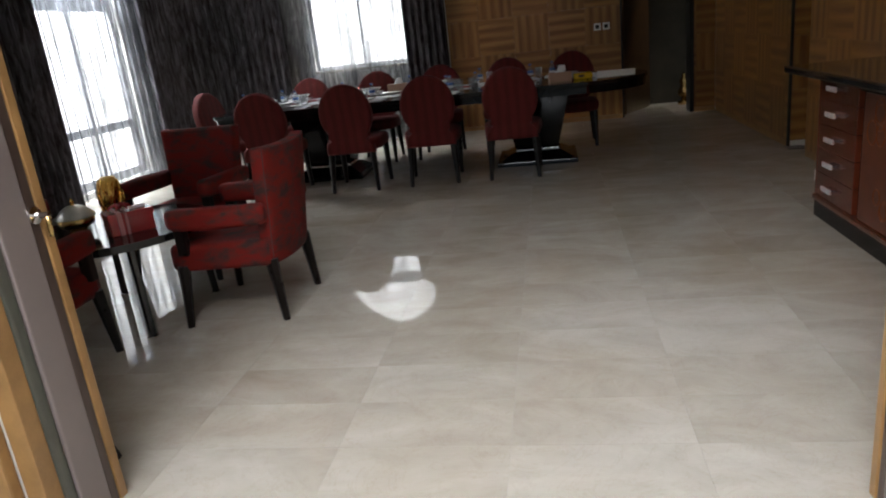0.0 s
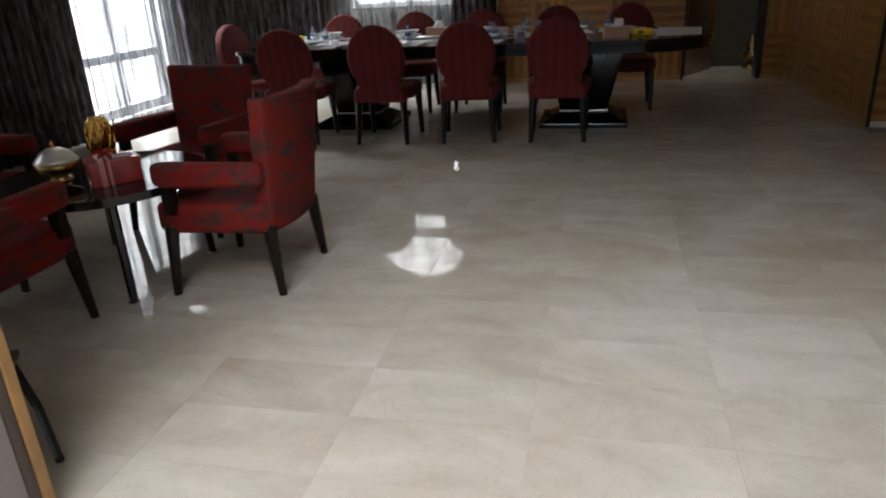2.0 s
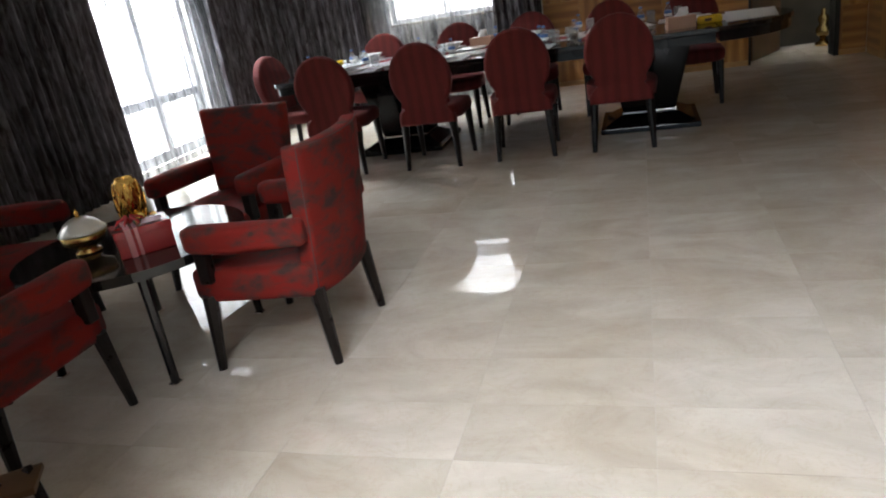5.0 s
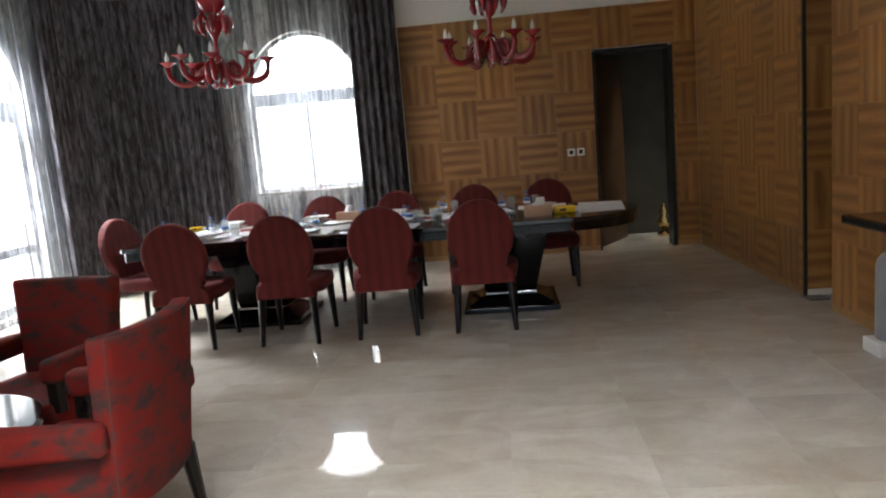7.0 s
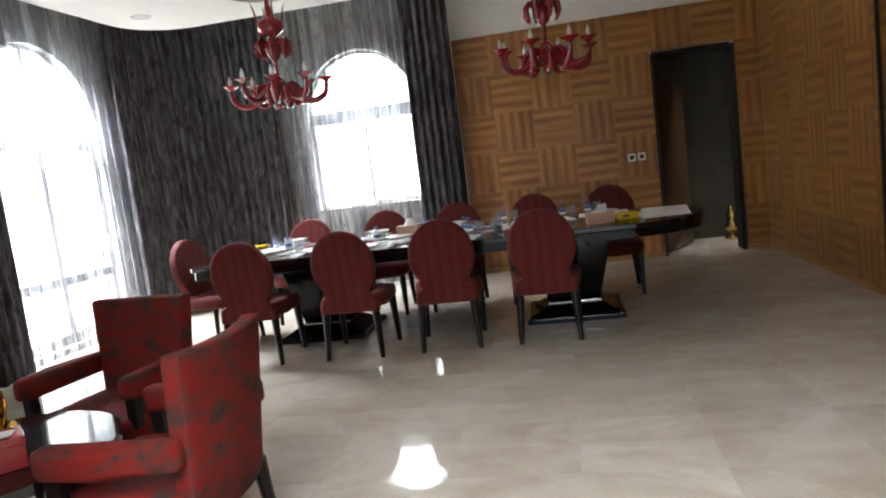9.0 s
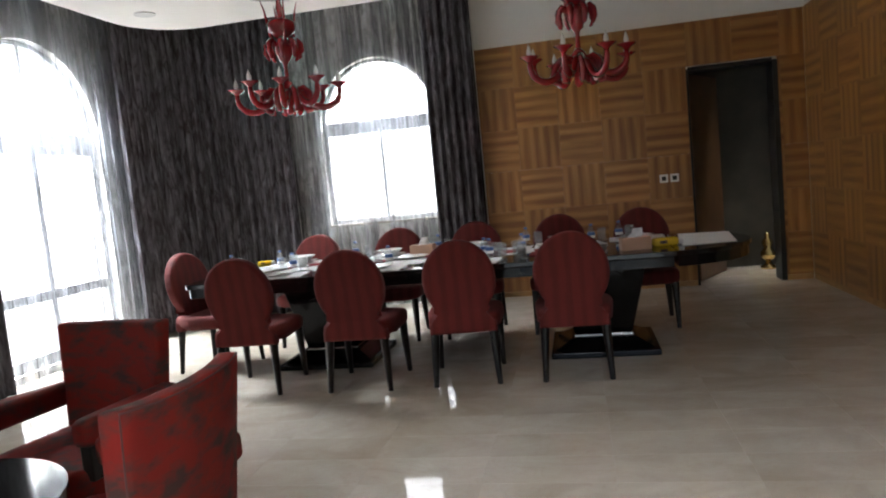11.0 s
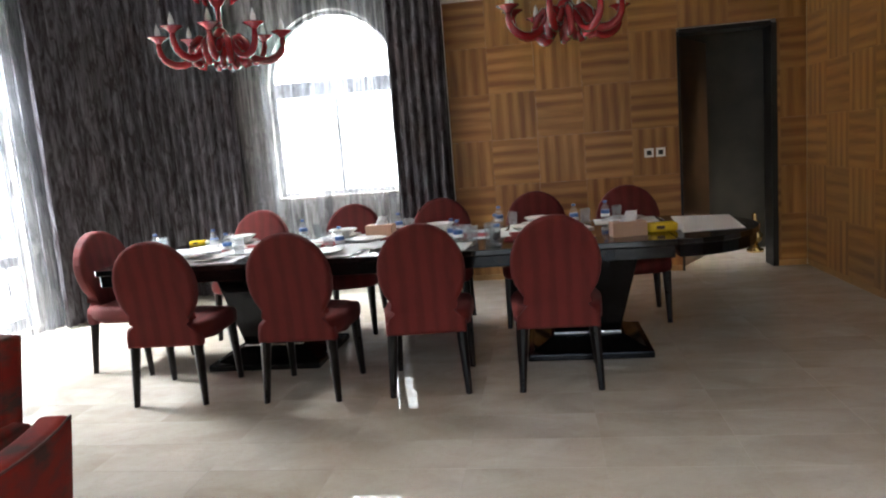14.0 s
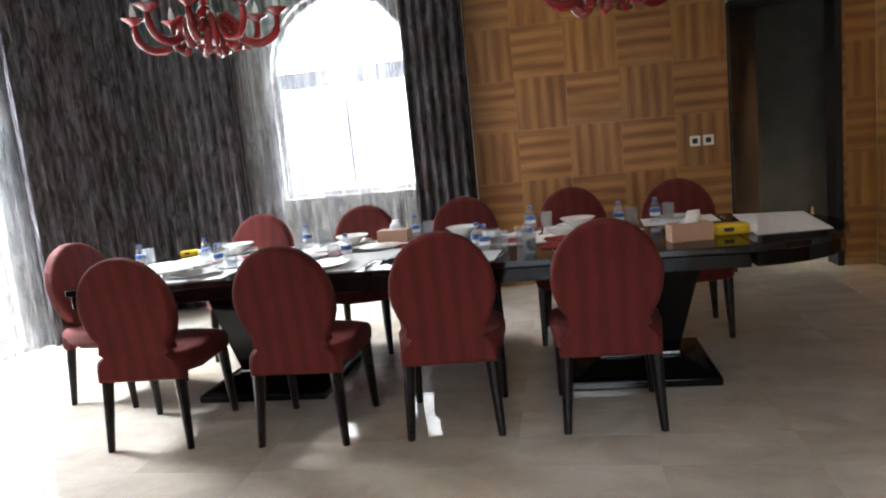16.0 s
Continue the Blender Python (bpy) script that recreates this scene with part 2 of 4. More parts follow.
GRANITE = plain("black_granite", (0.018, 0.016, 0.015), 0.07, var=0.5, scale=40, coat=0.4)
for mat in (BLACK_LEG, PLINTH, CHAIR_RED):
    mat.node_tree.nodes["Principled BSDF"].inputs["Specular IOR Level"].default_value = 0.22

# ---- mesh helpers ----


def part(name, bm, mat, parent=None, label="", smooth=False):
    """Links a bmesh as one mesh object under a thing or a part."""
    me = bpy.data.meshes.new(name)
    if smooth:
        for f in bm.faces:
            f.smooth = True
    bmesh.ops.recalc_face_normals(bm, faces=bm.faces)
    bm.to_mesh(me)
    bm.free()
    me.materials.append(mat)
    ob = new(name, me)
    if parent:
        ob.parent = parent
    if label:
        ob["label"] = label
    return ob


def thing(name, m, label, category, group=""):
    ob = new(name)
    ob.matrix_world = m
    ob.empty_display_size = 0.1
    return tagged(ob, label, category, group)


def structure(ob, label):
    return tagged(ob, label, "", "", "structure")


def box(size, at=(0, 0, 0), bevel=0.0, seg=2, bm=None, taper=None, rz=0.0):
    """A box centred on x and y that stands on at; taper: scale of its foot against its top."""
    own = bm or bmesh.new()
    r = bmesh.ops.create_cube(own, size=1)
    vs = r["verts"]
    for v in vs:
        k = 1.0
        if taper and v.co.z < 0:
            k = taper
        v.co = Vector((v.co.x * size[0] * k, v.co.y * size[1] * k, (v.co.z + 0.5) * size[2]))
    if bevel:
        es = {e for v in vs for e in v.link_edges}
        r = bmesh.ops.bevel(own, geom=list(es), offset=bevel, segments=seg, affect="EDGES", profile=0.6)
        vs = list({v for f in r["faces"] for v in f.verts} | {v for v in vs if v.is_valid})
    m = Matrix.Translation(at) @ Matrix.Rotation(rz, 4, "Z")
    bmesh.ops.transform(own, matrix=m, verts=vs)
    return own


def slab(x0, x1, y0, y1, z0, z1, bevel=0.0, bm=None):
    return box((x1 - x0, y1 - y0, z1 - z0), ((x0 + x1) / 2, (y0 + y1) / 2, z0), bevel, 2, bm)


def lathe(profile, seg=24, at=(0, 0, 0), bm=None, squash=1.0):
    """A turned shape from (radius, height) pairs."""
    own = bm or bmesh.new()
    rings = []
    for r, z in profile:
        if r < 1e-5:
            rings.append([own.verts.new((at[0], at[1], at[2] + z))])
        else:
            rings.append([own.verts.new((at[0] + r * math.cos(a), at[1] + r * squash * math.sin(a), at[2] + z))
                          for a in (2 * math.pi * i / seg for i in range(seg))])
    for p, q in zip(rings, rings[1:]):
        for i in range(seg):
            j = (i + 1) % seg
            a = [p[i % len(p)], p[j % len(p)], q[j % len(q)], q[i % len(q)]]
            a = list(dict.fromkeys(a))
            if len(a) > 2:
                own.faces.new(a)
    for ring in (rings[0], rings[-1]):
        if len(ring) > 2:
            own.faces.new(ring)
    return own


def tube(points, radii, seg=8, bm=None):
    """A round bar along a line of points."""
    own = bm or bmesh.new()
    pts = [Vector(p) for p in points]
    if isinstance(radii, (int, float)):
        radii = [radii] * len(pts)
    rings, up = [], Vector((0.31, 0.17, 0.93))
    for i, p in enumerate(pts):
        d = (pts[min(i + 1, len(pts) - 1)] - pts[max(i - 1, 0)]).normalized()
        u = d.cross(up)
        if u.length < 1e-3:
            u = d.cross(Vector((1, 0, 0)))
        u.normalize()
        w = d.cross(u)
        rings.append([own.verts.new(p + radii[i] * (math.cos(a) * u + math.sin(a) * w))
                      for a in (2 * math.pi * k / seg for k in range(seg))])
    for p, q in zip(rings, rings[1:]):
        for k in range(seg):
            own.faces.new((p[k], p[(k + 1) % seg], q[(k + 1) % seg], q[k]))
    own.faces.new(rings[0])
    own.faces.new(rings[-1])
    return own


def plate(outline, z0, z1, bevel=0.0, seg=2, bm=None):
    """A flat slab with the given outline seen from above."""
    own = bm or bmesh.new()
    lo = [own.verts.new((x, y, z0)) for x, y in outline]
    hi = [own.verts.new((x, y, z1)) for x, y in outline]
    n = len(outline)
    top = own.faces.new(hi)
    bot = own.faces.new(list(reversed(lo)))
    for i in range(n):
        own.faces.new((lo[i], lo[(i + 1) % n], hi[(i + 1) % n], hi[i]))
    if bevel:
        es = list(set(top.edges) | set(bot.edges))
        bmesh.ops.bevel(own, geom=es, offset=bevel, segments=seg, affect="EDGES", profile=0.6)
    return own
LILAC = plain("grey_satin_lacquer", (0.25, 0.205, 0.19), 0.25, var=0.08, scale=3)
DARK_BEAD = plain("dark_brown_bead", (0.075, 0.05, 0.04), 0.35, var=0.2, scale=8)
GREY_BEAD = plain("grey_green_bead", (0.095, 0.095, 0.075), 0.4, var=0.2, scale=8)
RECESS = plain("grey_recess_paint", (0.36, 0.35, 0.34), 0.7, var=0.05)
PAPER_RED = plain("red_gift_paper", (0.30, 0.018, 0.02), 0.25, var=0.1)
RIBBON = plain("pink_ribbon", (0.55, 0.20, 0.21), 0.35, var=0.1)
TAG = plain("pale_card", (0.62, 0.42, 0.44), 0.6, var=0.04)
SILVER = plain("brushed_silver", (0.72, 0.70, 0.66), 0.3, 0.9, var=0.08)
JEWEL = plain("jewelled_glass", (0.75, 0.75, 0.76), 0.15, 0.2, var=0.4, scale=120)
COPPER_WOOD = plain("reddish_wood", (0.115, 0.030, 0.013), 0.3, var=0.25, scale=9)
INLAY = plain("copper_inlay", (0.26, 0.085, 0.03), 0.35, 0.5, var=0.15)
GREY_METAL = plain("grey_paint", (0.33, 0.34, 0.36), 0.35, 0.3, var=0.12)
BULB = plain("milky_bulb", (0.75, 0.75, 0.73), 0.12, var=0.03)
CLEAR = plain("clear_plastic", (0.82, 0.88, 0.93), 0.04, var=0.05)
CLEAR.node_tree.nodes["Principled BSDF"].inputs["Alpha"].default_value = 0.18
BLUE = plain("blue_label", (0.06, 0.13, 0.34), 0.4, var=0.3, scale=60)
COLA = plain("cola", (0.03, 0.01, 0.005), 0.1)
CHINA = plain("white_porcelain", (0.80, 0.79, 0.76), 0.12, var=0.03)
LINEN = plain("white_paper", (0.80, 0.80, 0.80), 0.6, var=0.03)
NAPKIN = plain("red_napkin_cloth", (0.28, 0.03, 0.03), 0.8, var=0.2)
KRAFT = plain("tan_card", (0.50, 0.30, 0.20), 0.6, var=0.1)
YELLOW = plain("yellow_wrapper", (0.72, 0.48, 0.03), 0.25, var=0.1)
DARK_PRINT = plain("dark_print", (0.08, 0.04, 0.02), 0.4)
FROST = plain("frosted_lens", (0.6, 0.6, 0.58), 0.4)


def glow(name, colour, strength):
    """Bright overcast distance outside the windows."""
    m, nt, p = material(name)
    p.inputs["Base Color"].default_value = (0.8, 0.8, 0.8, 1)
    v = coords(nt)
    link(nt, ramp(nt, noise_fac(nt, v, 0.6, 3), [(0.3, [c * 0.9 for c in colour]), (0.7, colour)]), p.inputs["Emission Color"])
    p.inputs["Emission Strength"].default_value = strength
    return m


SKY_BACK = glow("bright_haze_back", (0.96, 0.98, 1.0), 2.1)
SKY_SIDE = glow("bright_haze_side", (0.96, 0.98, 1.0), 3.2)
PIPING = plain("dark_piping", (0.06, 0.02, 0.018), 0.8, var=0.2)

# ---- large structure ----
BACK, RIGHT, LEFT, FRONT = 9.85, 3.2, -3.75, 2.2
CEIL = 3.6
DROP = 2.95
PAN = 0.445


def arch_wall(name, axis, plane, thick, a0, a1, z1, hole, label):
    """A wall with one round-headed opening. hole: (from, to, sill, spring of the arch)."""
    h0, h1, sill, spring = hole
    mid, rad, n = (h0 + h1) / 2, (h1 - h0) / 2, 14
    bm = bmesh.new()
    arc = [(mid + rad * math.cos(math.pi * i / n), spring + rad * math.sin(math.pi * i / n)) for i in range(n + 1)]
    loops = [[(a0, 0), (h0, 0), (h0, z1), (a0, z1)], [(h1, 0), (a1, 0), (a1, z1), (h1, z1)], [(h0, 0), (h1, 0), (h1, sill), (h0, sill)]]
    for (p, q), (r, s) in zip(arc, arc[1:]):
        loops.append([(r, s), (p, q), (p, z1), (r, z1)])
    for loop in loops:
        if abs(loop[2][1] - loop[1][1]) < 1e-6:
            continue
        rows = []
        for d in (plane, plane + thick):
            rows.append([bm.verts.new((a, d, z) if axis == "x" else (d, a, z)) for a, z in loop])
        k = len(loop)
        bm.faces.new(rows[0])
        bm.faces.new(rows[1])
        for i in range(k):
            bm.faces.new((rows[0][i], rows[0][(i + 1) % k], rows[1][(i + 1) % k], rows[1][i]))
    bmesh.ops.remove_doubles(bm, verts=bm.verts, dist=1e-4)
    return structure(part(name, bm, WHITE), label)


floor = structure(part("floor", slab(LEFT - 0.2, 5.2, -3.4, 12.6, -0.2, -0.0012), GROUT), "cream polished marble floor laid in oblong tiles")

# back wall: the window bay, then the panelled part with a doorway
arch_wall("wall_back_window", "x", BACK, 0.25, LEFT - 0.25, -0.1, CEIL, (-1.93, -0.58, 0.97, 2.13), "white wall with a round-headed window behind sheer curtains")
DOOR0, DOOR1, DOORZ = 2.07, 2.94, 2.25
for x0, x1, z0, z1 in ((-0.1, DOOR0, 0, CEIL), (DOOR1, RIGHT + 0.25, 0, CEIL), (DOOR0, DOOR1, DOORZ, CEIL)):
    structure(part("wall_back", slab(x0, x1, BACK + 0.03, BACK + 0.22, z0, z1), WHITE), "white wall above banded wood panelling")
for y0, y1, yc in ((FRONT - 0.2, 5.6, 3.45), (5.6, BACK + 0.25, 7.65)):
    arch_wall("wall_left", "y", LEFT, -0.25, y0, y1, CEIL, (yc - 0.8, yc + 0.8, 0.06, 2.13), "white wall with a round-headed glazed door behind sheer curtains")
# right wall with a narrow recess
NICHE0, NICHE1, NICHEZ = 6.64, 7.1, 2.32
for y0, y1, z0, z1 in ((FRONT - 0.2, NICHE0, 0, CEIL), (NICHE1, BACK + 0.03, 0, CEIL), (NICHE0, NICHE1, NICHEZ, CEIL)):
    structure(part("wall_right", slab(RIGHT + 0.03, RIGHT + 0.25, y0, y1, z0, z1), WHITE), "white wall above banded wood panelling")
structure(part("wall_recess", slab(RIGHT + 0.25, 4.6, 7.13, 7.3, 0, CEIL), WHITE), "wall at the side of a narrow recess")
structure(part("wall_recess", slab(RIGHT + 0.25, 4.6, 6.3, 6.45, 0, CEIL), WHITE), "wall at the side of a narrow recess")
structure(part("wall_recess", slab(4.6, 4.75, 6.3, 7.3, 0, CEIL), WHITE), "wall at the end of a narrow recess")
# front wall with the entrance that the walk comes through
ENT0, ENT1, ENTZ = -0.27, 1.95, 2.2
for x0, x1, z0, z1 in ((LEFT, ENT0, 0, CEIL), (ENT1, RIGHT + 0.25, 0, CEIL), (ENT0, ENT1, ENTZ, CEIL)):
    structure(part("wall_front", slab(x0, x1, 2.0, 2.2, z0, z1), WHITE), "white wall round the wide entrance")
structure(part("ceiling_high", slab(LEFT, RIGHT + 0.25, 2.0, BACK + 0.25, CEIL, CEIL + 0.2), WHITE), "white upper ceiling above the curtain recess")


def dropped_ceiling():
    """The lower ceiling: it stops short of both curtained walls, its corner rounded, with a round recess over each chandelier."""
    r, x0, y1 = 0.55, -2.88, 8.22
    outer = [(x0, 2.2), (RIGHT + 0.02, 2.2), (RIGHT + 0.02, y1), (x0 + r, y1)]
    outer += [(x0 + r - r * math.sin(a), y1 - r + r * math.cos(a)) for a in (math.pi / 2 * k / 10 for k in range(1, 11))]
    bm = bmesh.new()
    edges = []
    loops = [outer] + [[(cx + 0.36 * math.cos(a), cy + 0.36 * math.sin(a)) for a in (2 * math.pi * k / 32 for k in range(32))]
                       for cx, cy in ((-1.28, 7.47), (0.974, 7.60))]
    for loop in loops:
        vs = [bm.verts.new((x, y, DROP)) for x, y in loop]
        edges += [bm.edges.new((vs[k], vs[(k + 1) % len(vs)])) for k in range(len(vs))]
    bmesh.ops.triangle_fill(bm, edges=edges, use_beauty=True)
    ext = bmesh.ops.extrude_face_region(bm, geom=list(bm.faces))
    for v in ext["geom"]:
        if isinstance(v, bmesh.types.BMVert):
            v.co.z += 0.14
    return structure(part("ceiling", bm, WHITE), "white dropped plaster ceiling with a rounded corner and round recesses")


dropped_ceiling()
for cx, cy in ((-1.28, 7.47), (0.974, 7.60)):
    structure(part("ceiling_recess", plate([(cx + 0.4 * math.cos(2 * math.pi * k / 32), cy + 0.4 * math.sin(2 * math.pi * k / 32)) for k in range(32)], DROP + 0.142, DROP + 0.16), RECESS), "grey top of the round ceiling recess")
# lobby behind the entrance, open to the daylight at its far end
structure(part("wall_lobby_left", slab(-1.6, -1.4, -3.2, 2.0, 0, 3.3), WHITE), "white lobby wall")
structure(part("wall_lobby_right", slab(3.0, 3.2, -3.2, 2.0, 0, 3.3), WHITE), "white lobby wall")
structure(part("ceiling_lobby", slab(-1.6, 3.2, -3.2, 2.0, 3.3, 3.5), WHITE), "white lobby ceiling")
structure(part("wall_lobby_end", slab(-1.6, 3.2, -3.35, -3.2, 0, 0.3), WHITE), "low wall at the open end of the unseen lobby")
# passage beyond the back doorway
structure(part("wall_passage", slab(1.2, 1.35, BACK + 0.22, 11.0, 0, 2.7), STONE_WALL), "grey-green plaster wall of the passage, its shade put into the colour")
structure(part("wall_passage", slab(3.6, 3.75, BACK + 0.22, 11.0, 0, 2.7), STONE_WALL), "grey-green plaster wall of the passage, its shade put into the colour")
structure(part("wall_passage", slab(1.2, 3.75, 11.0, 11.15, 0, 2.7), STONE_WALL), "grey-green plaster wall of the passage, its shade put into the colour")
structure(part("ceiling_passage", slab(1.2, 3.75, BACK + 0.22, 11.15, 2.7, 2.8), WHITE), "white passage ceiling")


def panel_mesh(w, h, flat):
    """One veneer panel, 22 mm thick, its edges eased; it faces -y."""
    bm = box((w - 0.0007, 0.022, h - 0.0007), (0, 0, -(h - 0.0007) / 2), 0.0003, 1)
    me = bpy.data.meshes.new("panel")
    bm.to_mesh(me)
    bm.free()
    me.materials.append(VEN_H if flat else VEN_V)
    return me


PANELS = {}


def panelling(wall, x0, z0, cols, rows, place, start, clip):
    """Square panels whose bands turn from one to the next. place(a, z) is the pose of a panel; clip(a0, a1, z0, z1) cuts them."""
    for i in range(cols):
        for j in range(rows):
            a0, a1, p0, p1 = x0 + i * PAN, x0 + (i + 1) * PAN, z0 + j * PAN, z0 + (j + 1) * PAN
            for a0c, a1c, p0c, p1c in clip(a0, a1, p0, p1):
                w, h = round(a1c - a0c, 3), round(p1c - p0c, 3)
                if w < 0.03 or h < 0.03:
                    continue
                flat = (i + j + start) % 2 == 0
                key = (w, h, flat)
                if key not in PANELS:
                    PANELS[key] = panel_mesh(w, h, flat)
                ob = new("panel", PANELS[key])
                ob.parent = wall
                ob.matrix_world = place((a0c + a1c) / 2, (p0c + p1c) / 2)


def clip_back(a0, a1, p0, p1):
    a0, a1 = max(a0, -0.1), min(a1, RIGHT - 0.001)
    if a0 >= a1:
        return []
    if p1 <= DOORZ + 0.02 or p0 < DOORZ - 0.03:
        out = []
        if a0 < DOOR0:
            out.append((a0, min(a1, DOOR0), p0, p1))
        if a1 > DOOR1:
            out.append((max(a0, DOOR1), a1, p0, p1))
        return out
    return [(a0, a1, p0, p1)]


def clip_right(a0, a1, p0, p1):
    a0, a1 = max(a0, FRONT), min(a1, BACK - 0.001)
    if a0 >= a1:
        return []
    if p0 < NICHEZ - 0.1:
        out = []
        if a0 < NICHE0:
            out.append((a0, min(a1, NICHE0), p0, p1))
        if a1 > NICHE1:
            out.append((max(a0, NICHE1), a1, p0, p1))
        return out
    return [(a0, a1, p0, p1)]


wood_back = structure(new("wall_panelling_back"), "banded light wood veneer panelling in a basket pattern")
panelling(wood_back, 0.30 - PAN, 0.055, 8, 6, lambda a, z: pose(a, BACK + 0.011, z), 1, clip_back)
wood_right = structure(new("wall_panelling_right"), "banded light wood veneer panelling in a basket pattern")
panelling(wood_right, BACK - 18 * PAN, 0.055, 18, 6, lambda a, z: pose(RIGHT + 0.011, a, z, 0, 0, -90), 1, clip_right)
wood_niche = structure(new("wall_panelling_recess"), "banded dark wood veneer panelling in the recess")
panelling(wood_niche, RIGHT + 0.02, 0.055, 3, 5, lambda a, z: pose(a, NICHE1 - 0.013, z), 0, lambda *b: [b])
for nm, b in (("baseboard_back", slab(-0.1, DOOR0, BACK + 0.004, BACK + 0.03, 0, 0.053)), ("baseboard_back", slab(DOOR1, RIGHT, BACK + 0.004, BACK + 0.03, 0, 0.053)),
              ("baseboard_right", slab(RIGHT + 0.004, RIGHT + 0.03, NICHE1, BACK, 0, 0.053)), ("baseboard_right", slab(RIGHT + 0.004, RIGHT + 0.03, FRONT, NICHE0, 0, 0.053))):
    structure(part(nm, b, WOOD_TRIM), "low wooden base strip under the panelling")


structure(part("backdrop", slab(-4.6, 1.1, 10.75, 10.8, -0.2, 4.6), SKY_BACK), "bright hazy daylight outside the window")
structure(part("backdrop", slab(-5.0, -4.95, 1.4, 10.4, -0.2, 4.6), SKY_SIDE), "bright hazy daylight outside the glazed doors")


# ---- windows ----
def window_back():
    w = structure(new("window_1"), "white-framed window with an arched fanlight above two panes")
    w.matrix_world = pose(-1.255, BACK + 0.1, 0)
    hw = 0.675
    for x0, x1, z0, z1 in ((-hw, -hw + 0.05, 0.97, 2.13), (hw - 0.05, hw, 0.97, 2.13), (-0.016, 0.016, 1.02, 1.98)):
        part("window_frame", slab(x0, x1, -0.03, 0.03, z0, z1, 0.004), ALU, w)
    part("window_frame", slab(-hw + 0.05, hw - 0.05, -0.03, 0.03, 1.98, 2.13, 0.004), ALU, w)
    part("window_frame", slab(-hw + 0.05, hw - 0.05, -0.03, 0.03, 0.97, 1.02, 0.004), ALU, w)
    n = 16
    part("arch_frame", tube([((hw - 0.02) * math.cos(math.pi * i / n), 0, 2.13 + (hw - 0.02) * math.sin(math.pi * i / n)) for i in range(n + 1)], 0.025, 6), ALU, w)
    part("window_sill", slab(-hw, hw, -0.14, 0.05, 0.945, 0.968, 0.004), MARBLE, w)


def window_left(name, yc):
    w = structure(new(name), "white-framed arched glazed double door behind a sheer curtain")
    w.matrix_world = pose(LEFT - 0.1, yc, 0, 0, 0, 90)
    hw = 0.8
    part("window_frame", slab(-hw, hw, -0.035, 0.035, 2.0, 2.13, 0.004), ALU, w)
    for x0, x1 in ((-hw, -hw + 0.06), (-0.03, 0.03), (hw - 0.06, hw)):
        part("window_frame", slab(x0, x1, -0.03, 0.03, 0.06, 2.0, 0.004), ALU, w)
    for x0, x1 in ((-hw + 0.06, -0.03), (0.03, hw - 0.06)):
        for z0, z1 in ((0.06, 0.16), (0.62, 0.71), (1.93, 2.0)):
            part("rail", slab(x0, x1, -0.025, 0.025, z0, z1, 0.004), ALU, w)
    part("glazing_bar", slab(-0.02, 0.02, -0.02, 0.02, 2.13, 2.9), ALU, w)
    n = 16
    part("arch_frame", tube([((hw - 0.02) * math.cos(math.pi * i / n), 0, 2.13 + (hw - 0.02) * math.sin(math.pi * i / n)) for i in range(n + 1)], 0.03, 6), ALU, w)


window_back()
window_left("window_2", 7.65)
window_left("window_3", 3.45)


# ---- curtains ----
def curtain(name, line, fold, depth, mat, label, z0=0.015, z1=CEIL - 0.004):
    """Hanging cloth along a line seen from above, in uneven folds."""
    pts = [Vector((x, y, 0)) for x, y in line]
    lens = [0.0]
    for p, q in zip(pts, pts[1:]):
        lens.append(lens[-1] + (q - p).length)
    total = lens[-1]
    n = int(total / 0.018)
    bm = bmesh.new()
    zs = [z0, 0.3, 0.9, 1.6, 2.3, 2.9, 3.25, z1]
    phase = random.uniform(0, 6)
    cols = []
    k = 0
    for i in range(n + 1):
        s = total * i / n
        while k < len(pts) - 2 and lens[k + 1] < s:
            k += 1
        d = (pts[k + 1] - pts[k]).normalized()
        p = pts[k] + d * (s - lens[k])
        nrm = Vector((-d.y, d.x, 0))
        col = []
        for z in zs:
            w = noise.noise(Vector((s * 1.7, phase, z * 0.12))) * 2.2
            a = math.sin(2 * math.pi * s / fold + w + phase)
            amp = depth * (0.75 + 0.5 * noise.noise(Vector((s * 3.1, 5 + phase, z * 0.3)))) * (1.0 - 0.35 * (z / z1) ** 3)
            e = noise.noise(Vector((s * 9, z * 0.7, phase))) * depth * 0.35
            col.append(bm.verts.new(p + nrm * (a * amp + e) + Vector((0, 0, z))))
        cols.append(col)
    for p, q in zip(cols, cols[1:]):
        for j in range(len(zs) - 1):
            bm.faces.new((p[j], q[j], q[j + 1], p[j + 1]))
    ob = part(name, bm, mat, smooth=True)
    md = ob.modifiers.new("cloth", "SOLIDIFY")
    md.thickness = 0.003
    return tagged(ob, label, "curtain")


CX, CY, CR = -3.52, 9.70, 0.55
corner = [(CX + CR - CR * math.cos(a), CY - CR + CR * math.sin(a)) for a in (math.pi / 2 * i / 8 for i in range(9))]
DARK = "charcoal damask curtain hanging in deep folds to the floor"
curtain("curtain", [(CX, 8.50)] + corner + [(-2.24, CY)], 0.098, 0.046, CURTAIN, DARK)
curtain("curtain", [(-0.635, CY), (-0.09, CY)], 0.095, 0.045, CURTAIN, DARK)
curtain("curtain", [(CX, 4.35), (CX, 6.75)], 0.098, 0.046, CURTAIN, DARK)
SH = "thin grey patterned sheer curtain drawn across a bright window"
curtain("sheer_curtain", [(-2.45, CY + 0.085), (-0.45, CY + 0.085)], 0.15, 0.04, SHEER, SH)
curtain("sheer_curtain", [(CX - 0.1, 6.6), (CX - 0.1, 9.1)], 0.15, 0.04, SHEER, SH)
